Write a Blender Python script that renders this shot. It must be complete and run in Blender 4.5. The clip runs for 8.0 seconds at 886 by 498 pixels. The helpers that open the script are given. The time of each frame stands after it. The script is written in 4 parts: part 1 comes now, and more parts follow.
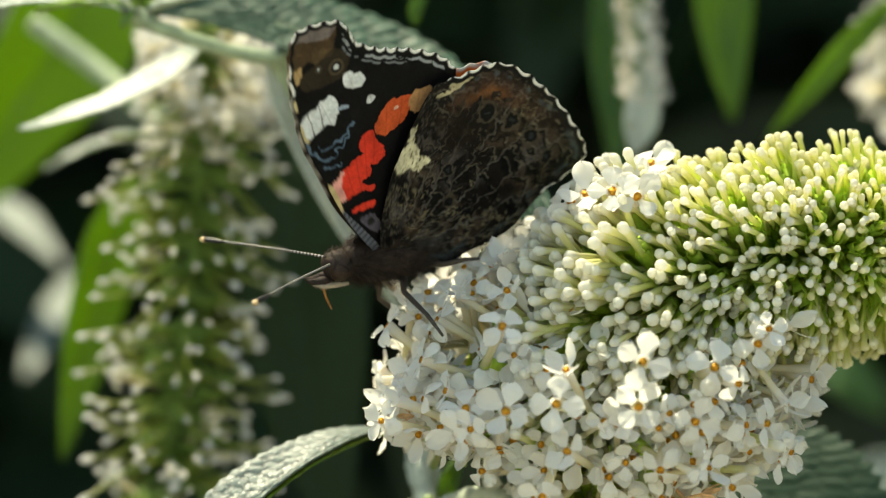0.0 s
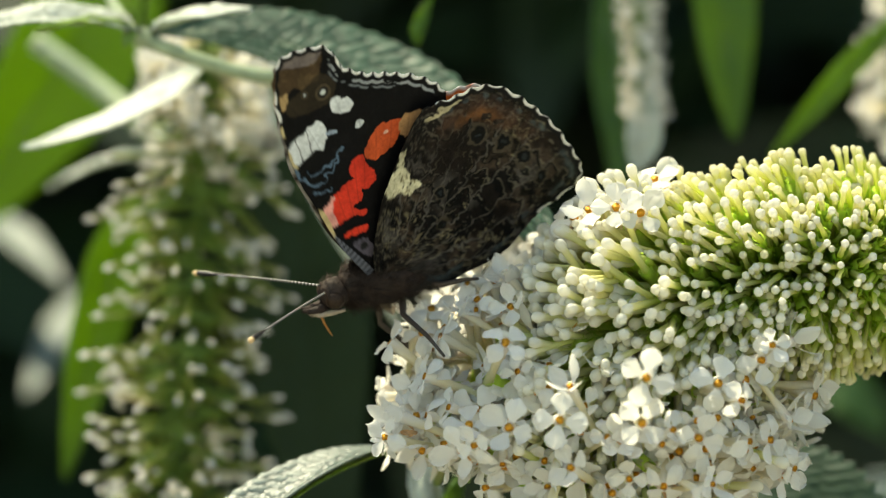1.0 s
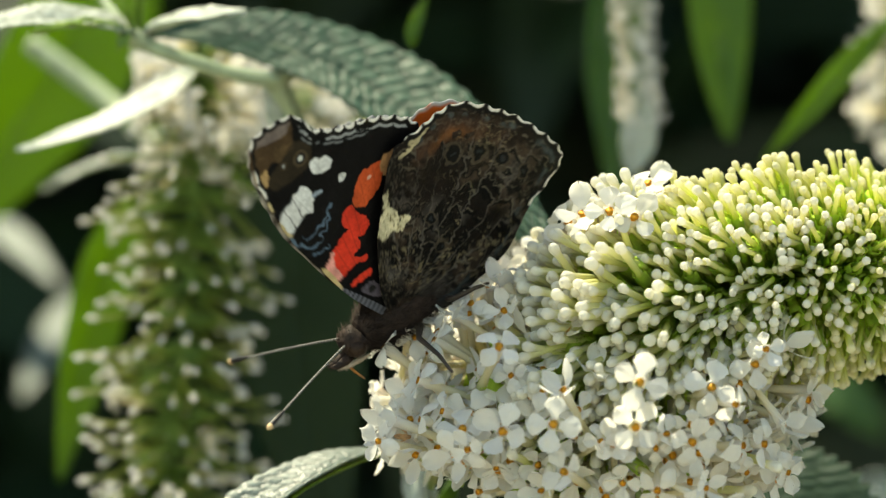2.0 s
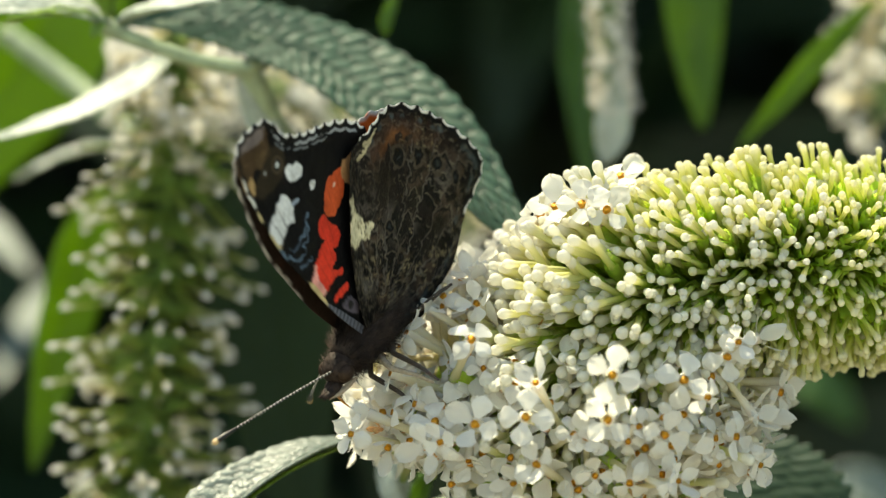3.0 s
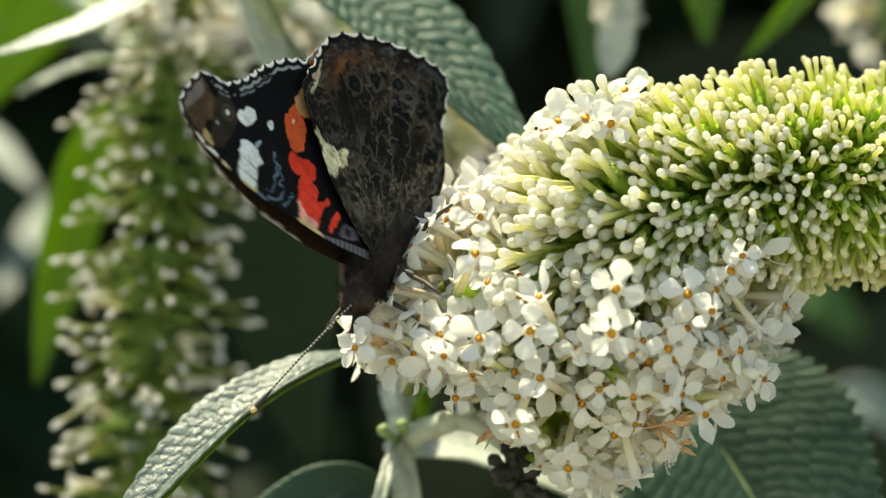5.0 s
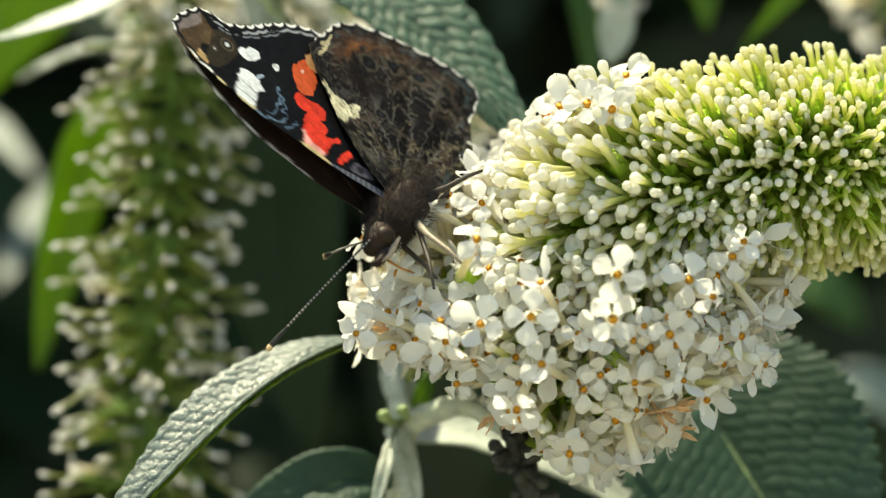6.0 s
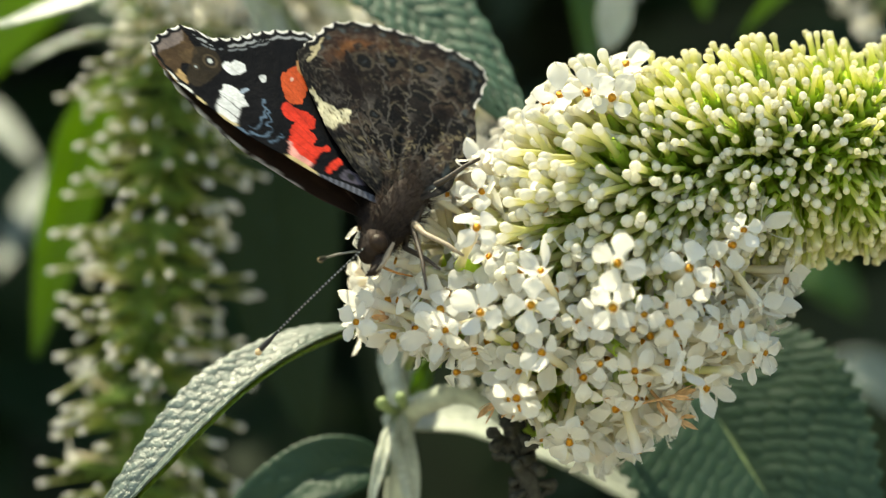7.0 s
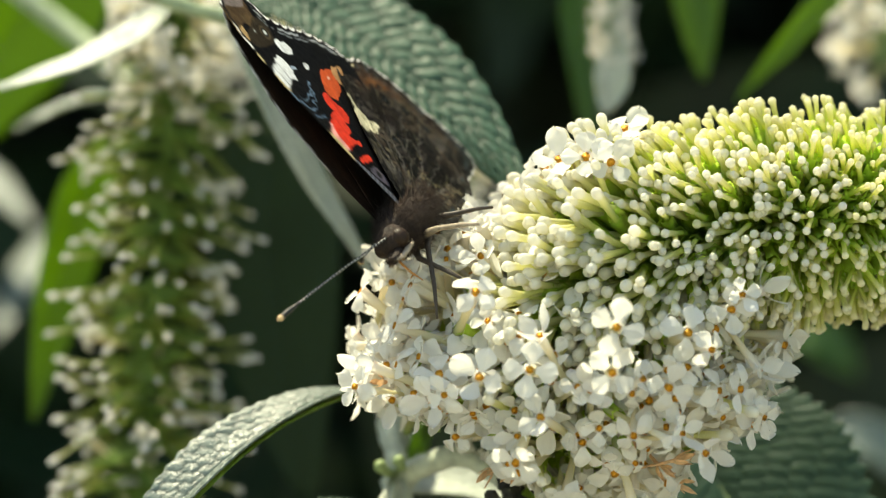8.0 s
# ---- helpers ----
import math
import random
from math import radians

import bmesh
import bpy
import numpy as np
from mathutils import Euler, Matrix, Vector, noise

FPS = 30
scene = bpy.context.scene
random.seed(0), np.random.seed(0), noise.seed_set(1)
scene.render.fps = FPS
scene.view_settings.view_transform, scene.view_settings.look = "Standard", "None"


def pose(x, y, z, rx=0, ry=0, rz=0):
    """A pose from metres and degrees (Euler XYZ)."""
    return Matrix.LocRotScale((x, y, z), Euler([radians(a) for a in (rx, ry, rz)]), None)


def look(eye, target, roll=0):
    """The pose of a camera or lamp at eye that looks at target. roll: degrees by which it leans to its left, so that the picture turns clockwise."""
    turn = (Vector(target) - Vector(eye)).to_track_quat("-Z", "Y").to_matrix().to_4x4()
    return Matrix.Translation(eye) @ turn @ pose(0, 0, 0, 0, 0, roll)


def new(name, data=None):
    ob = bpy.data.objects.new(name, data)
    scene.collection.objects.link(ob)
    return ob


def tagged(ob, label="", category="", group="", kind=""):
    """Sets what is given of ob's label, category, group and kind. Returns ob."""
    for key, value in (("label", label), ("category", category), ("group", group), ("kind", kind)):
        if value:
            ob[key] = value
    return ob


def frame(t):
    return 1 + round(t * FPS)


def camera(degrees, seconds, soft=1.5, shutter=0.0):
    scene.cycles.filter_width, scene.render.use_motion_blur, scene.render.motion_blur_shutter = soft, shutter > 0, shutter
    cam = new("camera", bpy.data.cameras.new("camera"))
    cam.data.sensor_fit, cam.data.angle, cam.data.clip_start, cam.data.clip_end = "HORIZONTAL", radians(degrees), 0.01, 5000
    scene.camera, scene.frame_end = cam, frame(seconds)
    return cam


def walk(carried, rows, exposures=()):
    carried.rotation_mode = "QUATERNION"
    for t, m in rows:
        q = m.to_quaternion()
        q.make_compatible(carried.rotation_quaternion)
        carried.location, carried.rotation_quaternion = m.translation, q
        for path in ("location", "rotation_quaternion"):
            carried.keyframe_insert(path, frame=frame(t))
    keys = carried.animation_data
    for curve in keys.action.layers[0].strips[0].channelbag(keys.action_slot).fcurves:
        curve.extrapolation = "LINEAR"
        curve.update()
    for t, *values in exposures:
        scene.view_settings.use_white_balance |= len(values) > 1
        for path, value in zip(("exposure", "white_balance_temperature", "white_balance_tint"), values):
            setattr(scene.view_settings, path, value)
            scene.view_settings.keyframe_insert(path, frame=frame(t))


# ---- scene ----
# ---- camera: hand-held, long lens, follows the flower head up and down ----
MM = 0.001
EYE = Vector((0.0, -0.5333, 1.30))
cam = camera(11.0, 8.0, soft=1.3)
cam.data.dof.use_dof = True
cam.data.dof.focus_distance = 0.520
cam.data.dof.aperture_fstop = 13.5
cam.data.dof.aperture_blades = 7
PAN = [(0, 0.00, 0.00), (0.5, -0.10, 0.98), (1, -0.26, 2.23), (1.5, -0.36, 2.49), (1.7, -0.36, 2.69),
       (2.8, 3.54, 1.38), (3, 3.41, 1.18), (3.5, 3.54, -2.42), (4, 3.24, -5.08), (4.5, 2.91, -6.65),
       (5, 3.01, -8.74), (5.2, 2.85, -10.09), (6.3, 3.01, -10.68), (6.5, 3.05, -11.59), (7, 3.18, -11.86),
       (7.5, 3.47, -9.17), (8, 3.37, -4.58)]
walk(cam, [(t, look(EYE, (a * MM, 0, 1.30 + b * MM))) for t, a, b in PAN], exposures=[(0.0, 1.35, 8250, -3), (8.0, 1.35, 8250, -3)])

# ---- daylight: high sun from behind the shrub, clear sky ----
SUN = Vector((-0.27, 0.24, 0.90)).normalized()
world = bpy.data.worlds.new("sky")
scene.world = world
world.use_nodes = True
wn = world.node_tree
sky = wn.nodes.new("ShaderNodeTexSky")
sky.sky_type = "NISHITA"
sky.sun_disc = False
sky.sun_elevation = math.asin(SUN.z)
sky.sun_rotation = math.atan2(SUN.x, SUN.y)
wn.links.new(sky.outputs[0], wn.nodes["Background"].inputs[0])
wn.nodes["Background"].inputs[1].default_value = 0.125
sun = new("sun", bpy.data.lights.new("sun", "SUN"))
sun.data.energy = 3.6
sun.data.angle = radians(0.5)
sun.data.color = (1.0, 0.95, 0.86)
sun.matrix_world = look(SUN * 5 + Vector((0, 0, 1.3)), (0, 0, 1.3))


# ---- helpers for building ----
def spot(u, v, y=0.0):
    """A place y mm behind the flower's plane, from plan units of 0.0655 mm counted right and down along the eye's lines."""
    k = 0.0655 * MM * (1 + y * MM / 0.5333)
    return Vector(((u - 784) * k, y * MM, 1.30 + (441 - v) * k))


def mesh_of(name, verts, faces, smooth=True):
    me = bpy.data.meshes.new(name)
    me.from_pydata([tuple(v) for v in verts], [], faces)
    if smooth:
        me.polygons.foreach_set("use_smooth", [True] * len(me.polygons))
    me.update()
    return me


def put(name, me, mats, parent=None, label="", m=None):
    for mat in mats if isinstance(mats, (list, tuple)) else [mats]:
        if mat is not None and mat.name not in me.materials:
            me.materials.append(mat)
    ob = new(name, me)
    ob.parent = parent
    if m is not None:
        ob.matrix_basis = m
    if label:
        tagged(ob, label)
    return ob


def thing(name, label, category, m=None, group="", kind=""):
    ob = new(name)
    ob.empty_display_size = 0.005
    if m is not None:
        ob.matrix_basis = m
    return tagged(ob, label, category, group, kind)


def frame_on(way, hint=Vector((0.3, -0.5, 0.8))):
    z = way.normalized()
    x = hint.cross(z)
    if x.length < 1e-4:
        x = Vector((1, 0, 0)).cross(z)
    x.normalize()
    return Matrix((x, z.cross(x), z)).transposed()


def tube(points, radii, sides=8, cap=True):
    """Verts and faces of a round tube through the points."""
    pts = [Vector(p) for p in points]
    verts, faces = [], []
    x = None
    for i, p in enumerate(pts):
        way = (pts[min(i + 1, len(pts) - 1)] - pts[max(i - 1, 0)]).normalized()
        x = way.orthogonal().normalized() if x is None else (x - way * x.dot(way)).normalized()
        y = way.cross(x)
        for k in range(sides):
            a = 2 * math.pi * k / sides
            verts.append(p + (x * math.cos(a) + y * math.sin(a)) * radii[i])
    for i in range(len(pts) - 1):
        for k in range(sides):
            a, b = i * sides + k, i * sides + (k + 1) % sides
            faces.append((a, b, b + sides, a + sides))
    if cap:
        faces.append(tuple(range(sides))[::-1])
        faces.append(tuple(range(len(verts) - sides, len(verts))))
    return verts, faces


def mark_along(me, values):
    me.attributes.new("along", "FLOAT", "POINT").data.foreach_set("value", values)
    return me


def joined(pieces):
    verts, faces = [], []
    for v, f in pieces:
        o = len(verts)
        verts += list(v)
        faces += [tuple(i + o for i in q) for q in f]
    return verts, faces


def spline(pts, n):
    """Catmull-Rom through the points, n samples."""
    p = [Vector(q) for q in pts]
    p = [2 * p[0] - p[1]] + p + [2 * p[-1] - p[-2]]
    out = []
    for i in range(n):
        f = i / (n - 1) * (len(p) - 3)
        k = min(int(f), len(p) - 4)
        t = f - k
        a, b, c, d = p[k:k + 4]
        out.append(0.5 * ((2 * b) + (c - a) * t + (2 * a - 5 * b + 4 * c - d) * t * t + (3 * b - a - 3 * c + d) * t ** 3))
    return out


# ---- materials ----
def material(name):
    mat = bpy.data.materials.new(name)
    mat.use_nodes = True
    nt = mat.node_tree
    return mat, nt, nt.nodes["Principled BSDF"], lambda kind: nt.nodes.new("ShaderNode" + kind), nt.links.new


def ramp(node, stops):
    cr = node.color_ramp
    while len(cr.elements) < len(stops):
        cr.elements.new(0.5)
    for e, (p, c) in zip(cr.elements, stops):
        e.position, e.color = p, (*c, 1)


def leaf_material(name, dark, light, rough, thin, scale=850.0, relief=0.6, gloss=0.5, through_tint=(0.30, 0.55, 0.05), net=0.45, lines=0.35, sink=1.0):
    """Quilted leaf: net of fine veins as relief, darker grooves, blotches, light passing through. UV is in metres along
    and across.
    """
    mat, nt, b, add, link = material(name)
    uv = add("UVMap")
    info = add("ObjectInfo")
    n1 = add("TexNoise")
    n1.inputs["Scale"].default_value = 90
    n1.inputs["Detail"].default_value = 4
    link(uv.outputs[0], n1.inputs["Vector"])
    n2 = add("TexNoise")
    n2.inputs["Scale"].default_value = 1500
    link(uv.outputs[0], n2.inputs["Vector"])
    warp = add("TexNoise")
    warp.inputs["Scale"].default_value = 260
    link(uv.outputs[0], warp.inputs["Vector"])
    wmix = add("VectorMath")
    wmix.operation = "MULTIPLY_ADD"
    wmix.inputs[1].default_value = (0.0016, 0.0016, 0)
    link(warp.outputs["Color"], wmix.inputs[0])
    link(uv.outputs[0], wmix.inputs[2])
    vor = add("TexVoronoi")
    vor.feature = "DISTANCE_TO_EDGE"
    vor.inputs["Scale"].default_value = scale
    link(wmix.outputs[0], vor.inputs["Vector"])
    vr = add("ValToRGB")
    ramp(vr, [(0.0, (0, 0, 0)), (net, (1, 1, 1))])
    vr.color_ramp.interpolation = "EASE"
    link(vor.outputs["Distance"], vr.inputs[0])
    mixf = add("MixRGB")
    mixf.inputs[1].default_value = (*dark, 1)
    mixf.inputs[2].default_value = (*light, 1)
    s = add("Math")
    s.operation = "MULTIPLY_ADD"
    link(info.outputs["Random"], s.inputs[0])
    s.inputs[1].default_value = 0.5
    link(n1.outputs[0], s.inputs[2])
    s2 = add("Math")
    s2.operation = "SUBTRACT"
    s2.use_clamp = True
    link(s.outputs[0], s2.inputs[0])
    s2.inputs[1].default_value = 0.25
    link(s2.outputs[0], mixf.inputs[0])
    # base colour darkens along the net and wherever the blade is sunk
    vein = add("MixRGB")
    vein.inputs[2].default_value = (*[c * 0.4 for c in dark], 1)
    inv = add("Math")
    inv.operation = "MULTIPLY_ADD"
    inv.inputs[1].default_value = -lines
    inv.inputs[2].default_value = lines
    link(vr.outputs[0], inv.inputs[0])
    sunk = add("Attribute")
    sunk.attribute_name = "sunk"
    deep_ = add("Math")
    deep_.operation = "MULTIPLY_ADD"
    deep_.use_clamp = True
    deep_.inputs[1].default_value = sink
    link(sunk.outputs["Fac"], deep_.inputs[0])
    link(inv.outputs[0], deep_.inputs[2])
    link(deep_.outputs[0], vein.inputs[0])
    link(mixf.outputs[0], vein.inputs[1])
    link(vein.outputs[0], b.inputs["Base Color"])
    b.inputs["Roughness"].default_value = rough
    b.inputs["Specular IOR Level"].default_value = gloss
    bump = add("Bump")
    bump.inputs["Strength"].default_value = relief
    bump.inputs["Distance"].default_value = 0.00016
    link(vr.outputs[0], bump.inputs["Height"])
    bump2 = add("Bump")
    bump2.inputs["Strength"].default_value = 0.25
    bump2.inputs["Distance"].default_value = 0.0002
    link(n2.outputs[0], bump2.inputs["Height"])
    link(bump.outputs[0], bump2.inputs["Normal"])
    link(bump2.outputs[0], b.inputs["Normal"])
    tr = add("BsdfTranslucent")
    tint = add("MixRGB")
    tint.blend_type = "MIX"
    tint.inputs[0].default_value = 0.75
    tint.inputs[2].default_value = (*through_tint, 1)
    link(vein.outputs[0], tint.inputs[1])
    link(tint.outputs[0], tr.inputs[0])
    mx = add("MixShader")
    mx.inputs[0].default_value = thin
    link(b.outputs[0], mx.inputs[1])
    link(tr.outputs[0], mx.inputs[2])
    link(mx.outputs[0], nt.nodes["Material Output"].inputs[0])
    return mat


LEAF = leaf_material("leaf_green", (0.030, 0.074, 0.046), (0.056, 0.115, 0.074), 0.5, 0.12, relief=0.15, gloss=0.24, scale=2200, net=0.2, lines=0.12)
LEAF_MID = leaf_material("leaf_mid_green", (0.04, 0.11, 0.02), (0.08, 0.17, 0.03), 0.45, 0.3, through_tint=(0.24, 0.45, 0.05))
LEAF_TEAL = leaf_material("leaf_blue_green", (0.016, 0.045, 0.026), (0.028, 0.068, 0.041), 0.55, 0.08, relief=0.2, gloss=0.3, scale=1800, net=0.3, lines=0.15, sink=0.3)
# darker copy of the leaf green, standing for a leaf in shade
LEAF_SHADED = leaf_material("leaf_shaded_green", (0.010, 0.026, 0.012), (0.024, 0.052, 0.024), 0.6, 0.08, gloss=0.2)
# pale felted green, whitened further to paint sun glare into it
LEAF_PALE_GLARE = leaf_material("leaf_felted_glare", (0.50, 0.55, 0.47), (0.66, 0.70, 0.62), 0.5, 0.18, gloss=0.45, relief=0.5)
LEAF_FRESH = leaf_material("leaf_fresh", (0.07, 0.16, 0.02), (0.12, 0.24, 0.03), 0.45, 0.55, through_tint=(0.41, 0.60, 0.08))
# greyed copy of the leaf green, with the sun's sheen in its colour
LEAF_SHEEN = leaf_material("leaf_sheen_grey", (0.11, 0.15, 0.128), (0.165, 0.205, 0.178), 0.42, 0.06, relief=0.3, scale=1700, net=0.16, lines=0.2)
# lightened fresh green: sunlight on thin leaves is put into its colour
LEAF_LIT = leaf_material("leaf_lit_green", (0.24, 0.36, 0.07), (0.32, 0.46, 0.10), 0.6, 0.3, gloss=0.2)


def plain(name, color, rough=0.6, vary=0.3, scale=800.0, thin=0.0, bump=0.2, gloss=0.4):
    mat, nt, b, add, link = material(name)
    tc = add("TexCoord")
    n1 = add("TexNoise")
    n1.inputs["Scale"].default_value = scale
    n1.inputs["Detail"].default_value = 5
    link(tc.outputs["Object"], n1.inputs["Vector"])
    r = add("ValToRGB")
    ramp(r, [(0.25, tuple(c * (1 - vary) for c in color)), (0.75, tuple(min(1, c * (1 + vary)) for c in color))])
    link(n1.outputs[0], r.inputs[0])
    link(r.outputs[0], b.inputs["Base Color"])
    b.inputs["Roughness"].default_value = rough
    b.inputs["Specular IOR Level"].default_value = gloss
    bp = add("Bump")
    bp.inputs["Strength"].default_value = bump
    bp.inputs["Distance"].default_value = 0.0003
    link(n1.outputs[0], bp.inputs["Height"])
    link(bp.outputs[0], b.inputs["Normal"])
    if thin:
        tr = add("BsdfTranslucent")
        link(r.outputs[0], tr.inputs[0])
        mx = add("MixShader")
        mx.inputs[0].default_value = thin
        link(b.outputs[0], mx.inputs[1])
        link(tr.outputs[0], mx.inputs[2])
        link(mx.outputs[0], nt.nodes["Material Output"].inputs[0])
    return mat


def along_material(name, stops, rough=0.55, thin=0.35):
    """Colour changes along the piece's own length, with a little change from piece to piece."""
    mat, nt, b, add, link = material(name)
    tc = add("TexCoord")
    d = add("Attribute")
    d.attribute_name = "along"
    r = add("ValToRGB")
    ramp(r, stops)
    link(d.outputs["Fac"], r.inputs[0])
    info = add("NewGeometry")
    hs = add("HueSaturation")
    mr = add("MapRange")
    mr.inputs[3].default_value = 0.88
    mr.inputs[4].default_value = 1.04
    oi = add("ObjectInfo")
    sm = add("Math")
    sm.operation = "ADD"
    link(oi.outputs["Random"], sm.inputs[0])
    link(info.outputs["Random Per Island"], sm.inputs[1])
    fr = add("Math")
    fr.operation = "FRACT"
    link(sm.outputs[0], fr.inputs[0])
    link(fr.outputs[0], mr.inputs[0])
    link(mr.outputs[0], hs.inputs["Value"])
    link(r.outputs[0], hs.inputs["Color"])
    n1 = add("TexNoise")
    n1.inputs["Scale"].default_value = 1400
    link(tc.outputs["Object"], n1.inputs["Vector"])
    bp = add("Bump")
    bp.inputs["Strength"].default_value = 0.3
    bp.inputs["Distance"].default_value = 0.0002
    link(n1.outputs[0], bp.inputs["Height"])
    link(bp.outputs[0], b.inputs["Normal"])
    link(hs.outputs[0], b.inputs["Base Color"])
    b.inputs["Roughness"].default_value = rough
    b.inputs["Specular IOR Level"].default_value = 0.35
    tr = add("BsdfTranslucent")
    link(hs.outputs[0], tr.inputs[0])
    mx = add("MixShader")
    mx.inputs[0].default_value = thin
    link(b.outputs[0], mx.inputs[1])
    link(tr.outputs[0], mx.inputs[2])
    link(mx.outputs[0], nt.nodes["Material Output"].inputs[0])
    return mat


BUD = along_material("bud_skin", [(0.0, (0.48, 0.66, 0.10)), (0.14, (0.68, 0.77, 0.18)), (0.36, (0.75, 0.77, 0.31)),
                                  (0.78, (0.84, 0.82, 0.51)), (0.87, (0.90, 0.88, 0.78))], 0.5, 0.54)
# darker copy of the bud skin: the hanging head's shade is in its colour
BUD_SHADED = along_material("shaded_bud_skin", [(0.0, (0.07, 0.13, 0.01)), (0.25, (0.15, 0.22, 0.02)), (0.60, (0.27, 0.32, 0.06)),
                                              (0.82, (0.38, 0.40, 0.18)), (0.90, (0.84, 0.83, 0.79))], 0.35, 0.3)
BUD_TIP = along_material("tip_bud_skin", [(0.0, (0.46, 0.64, 0.08)), (0.22, (0.62, 0.74, 0.14)), (0.55, (0.78, 0.81, 0.28)),
                                          (0.82, (0.86, 0.85, 0.48)), (0.90, (0.94, 0.905, 0.68))], 0.5, 0.60)
FLORET = along_material("floret_petal", [(0.0, (0.32, 0.44, 0.14)), (0.25, (0.70, 0.66, 0.40)), (0.70, (0.86, 0.79, 0.60)),
                                         (0.97, (0.92, 0.905, 0.85))], 0.6, 0.52)
THROAT = plain("throat_orange", (0.80, 0.36, 0.03), 0.6, 0.3, 3000, 0.2)
PEDICEL = plain("pedicel_green", (0.54, 0.72, 0.13), 0.6, 0.2, 900, 0.6)
STEM = plain("stem_felted", (0.30, 0.36, 0.22), 0.7, 0.3, 700)
STEM_PALE = plain("stem_felted_pale", (0.42, 0.46, 0.37), 0.75, 0.35, 500, bump=0.5)
STEM_GREEN = plain("stem_green", (0.22, 0.30, 0.13), 0.6, 0.3, 700)
HEAD_STALK = plain("head_stalk_green", (0.16, 0.26, 0.05), 0.6, 0.3, 700, 0.2)
DRY = plain("dried_brown", (0.035, 0.035, 0.028), 0.85, 0.6, 1500, bump=1.0)
WITHER = plain("withered_petal", (0.70, 0.45, 0.25), 0.7, 0.4, 900, 0.3)
# faded petals, darkened further to put partial shade into their grey
OLD_SHADED_PETAL = along_material("faded_shaded_petal", [(0.0, (0.26, 0.30, 0.10)), (0.3, (0.20, 0.14, 0.07)), (0.95, (0.10, 0.104, 0.095))], 0.6, 0.1)
# unseen ground, coloured pale to bounce light up under the flowers
BOUNCE_GROUND = plain("bounce_ground", (0.25, 0.238, 0.195), 0.95, 0.4, 14, bump=1.0)
# leaf green darkened to near black, so the shrub's shade is in the colour
SHADE_LEAF = plain("shade_leaf", (0.010, 0.024, 0.009), 0.5, 0.4, 60, 0.1, gloss=0.25)
# near-black wall colour: the shrub's inner shade is painted into it
SHADE_WALL = plain("shade_wall", (0.008, 0.014, 0.007), 0.9, 0.6, 25, bump=1.0)

# ---- setting ----
def ground():
    n = 40
    verts, faces = [], []
    for i in range(n + 1):
        for j in range(n + 1):
            x, y = [((2 * q / n - 1) ** 3) * 400 for q in (i, j)]
            near = math.exp(-(x * x + y * y) / 30)
            verts.append((x, y, 0.03 * noise.noise((x * 2, y * 2, 0)) * near))
    for i in range(n):
        for j in range(n):
            a = i * (n + 1) + j
            faces.append((a, a + n + 1, a + n + 2, a + 1))
    tagged(put("ground", mesh_of("ground", verts, faces), BOUNCE_GROUND), "unseen pale ground round the shrub, bounces light upward", "ground", kind="structure")


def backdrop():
    """A curved thick wall added behind the shrub; the shade of its depth is put into a near-black colour."""
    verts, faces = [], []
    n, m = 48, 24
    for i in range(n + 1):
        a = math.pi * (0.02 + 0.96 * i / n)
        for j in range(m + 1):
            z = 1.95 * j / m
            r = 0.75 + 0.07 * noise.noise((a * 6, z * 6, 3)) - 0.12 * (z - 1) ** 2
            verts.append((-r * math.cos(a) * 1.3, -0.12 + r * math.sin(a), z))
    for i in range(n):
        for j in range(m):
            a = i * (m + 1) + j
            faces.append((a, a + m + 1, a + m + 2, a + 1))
    ob = put("backdrop", mesh_of("backdrop", verts, faces), SHADE_WALL)
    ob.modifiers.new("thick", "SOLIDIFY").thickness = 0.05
    tagged(ob, "wall added behind the shrub, inner shade put into its near-black colour", "shrub", kind="structure")


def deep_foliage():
    """Leaves inside the shrub, with its shade put into their near-black colour."""
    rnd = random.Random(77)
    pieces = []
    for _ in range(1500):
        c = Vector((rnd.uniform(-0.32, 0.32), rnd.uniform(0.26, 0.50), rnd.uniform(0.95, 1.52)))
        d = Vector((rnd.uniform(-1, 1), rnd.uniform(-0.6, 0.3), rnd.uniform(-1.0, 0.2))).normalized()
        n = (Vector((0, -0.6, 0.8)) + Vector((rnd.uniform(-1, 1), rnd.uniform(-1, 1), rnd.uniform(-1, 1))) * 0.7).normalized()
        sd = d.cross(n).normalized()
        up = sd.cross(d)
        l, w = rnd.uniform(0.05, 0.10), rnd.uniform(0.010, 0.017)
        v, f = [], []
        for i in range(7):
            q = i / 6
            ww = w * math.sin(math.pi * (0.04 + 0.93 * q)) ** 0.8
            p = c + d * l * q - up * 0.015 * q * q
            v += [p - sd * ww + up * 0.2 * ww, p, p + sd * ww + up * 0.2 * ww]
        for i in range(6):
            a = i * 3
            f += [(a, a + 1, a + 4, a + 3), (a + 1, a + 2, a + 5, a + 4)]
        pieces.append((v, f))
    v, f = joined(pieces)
    tagged(put("shrub_foliage", mesh_of("shrub_foliage", v, f), SHADE_LEAF), "leaves deep in the shrub, shade put into their near-black green", "foliage", kind="stuff")


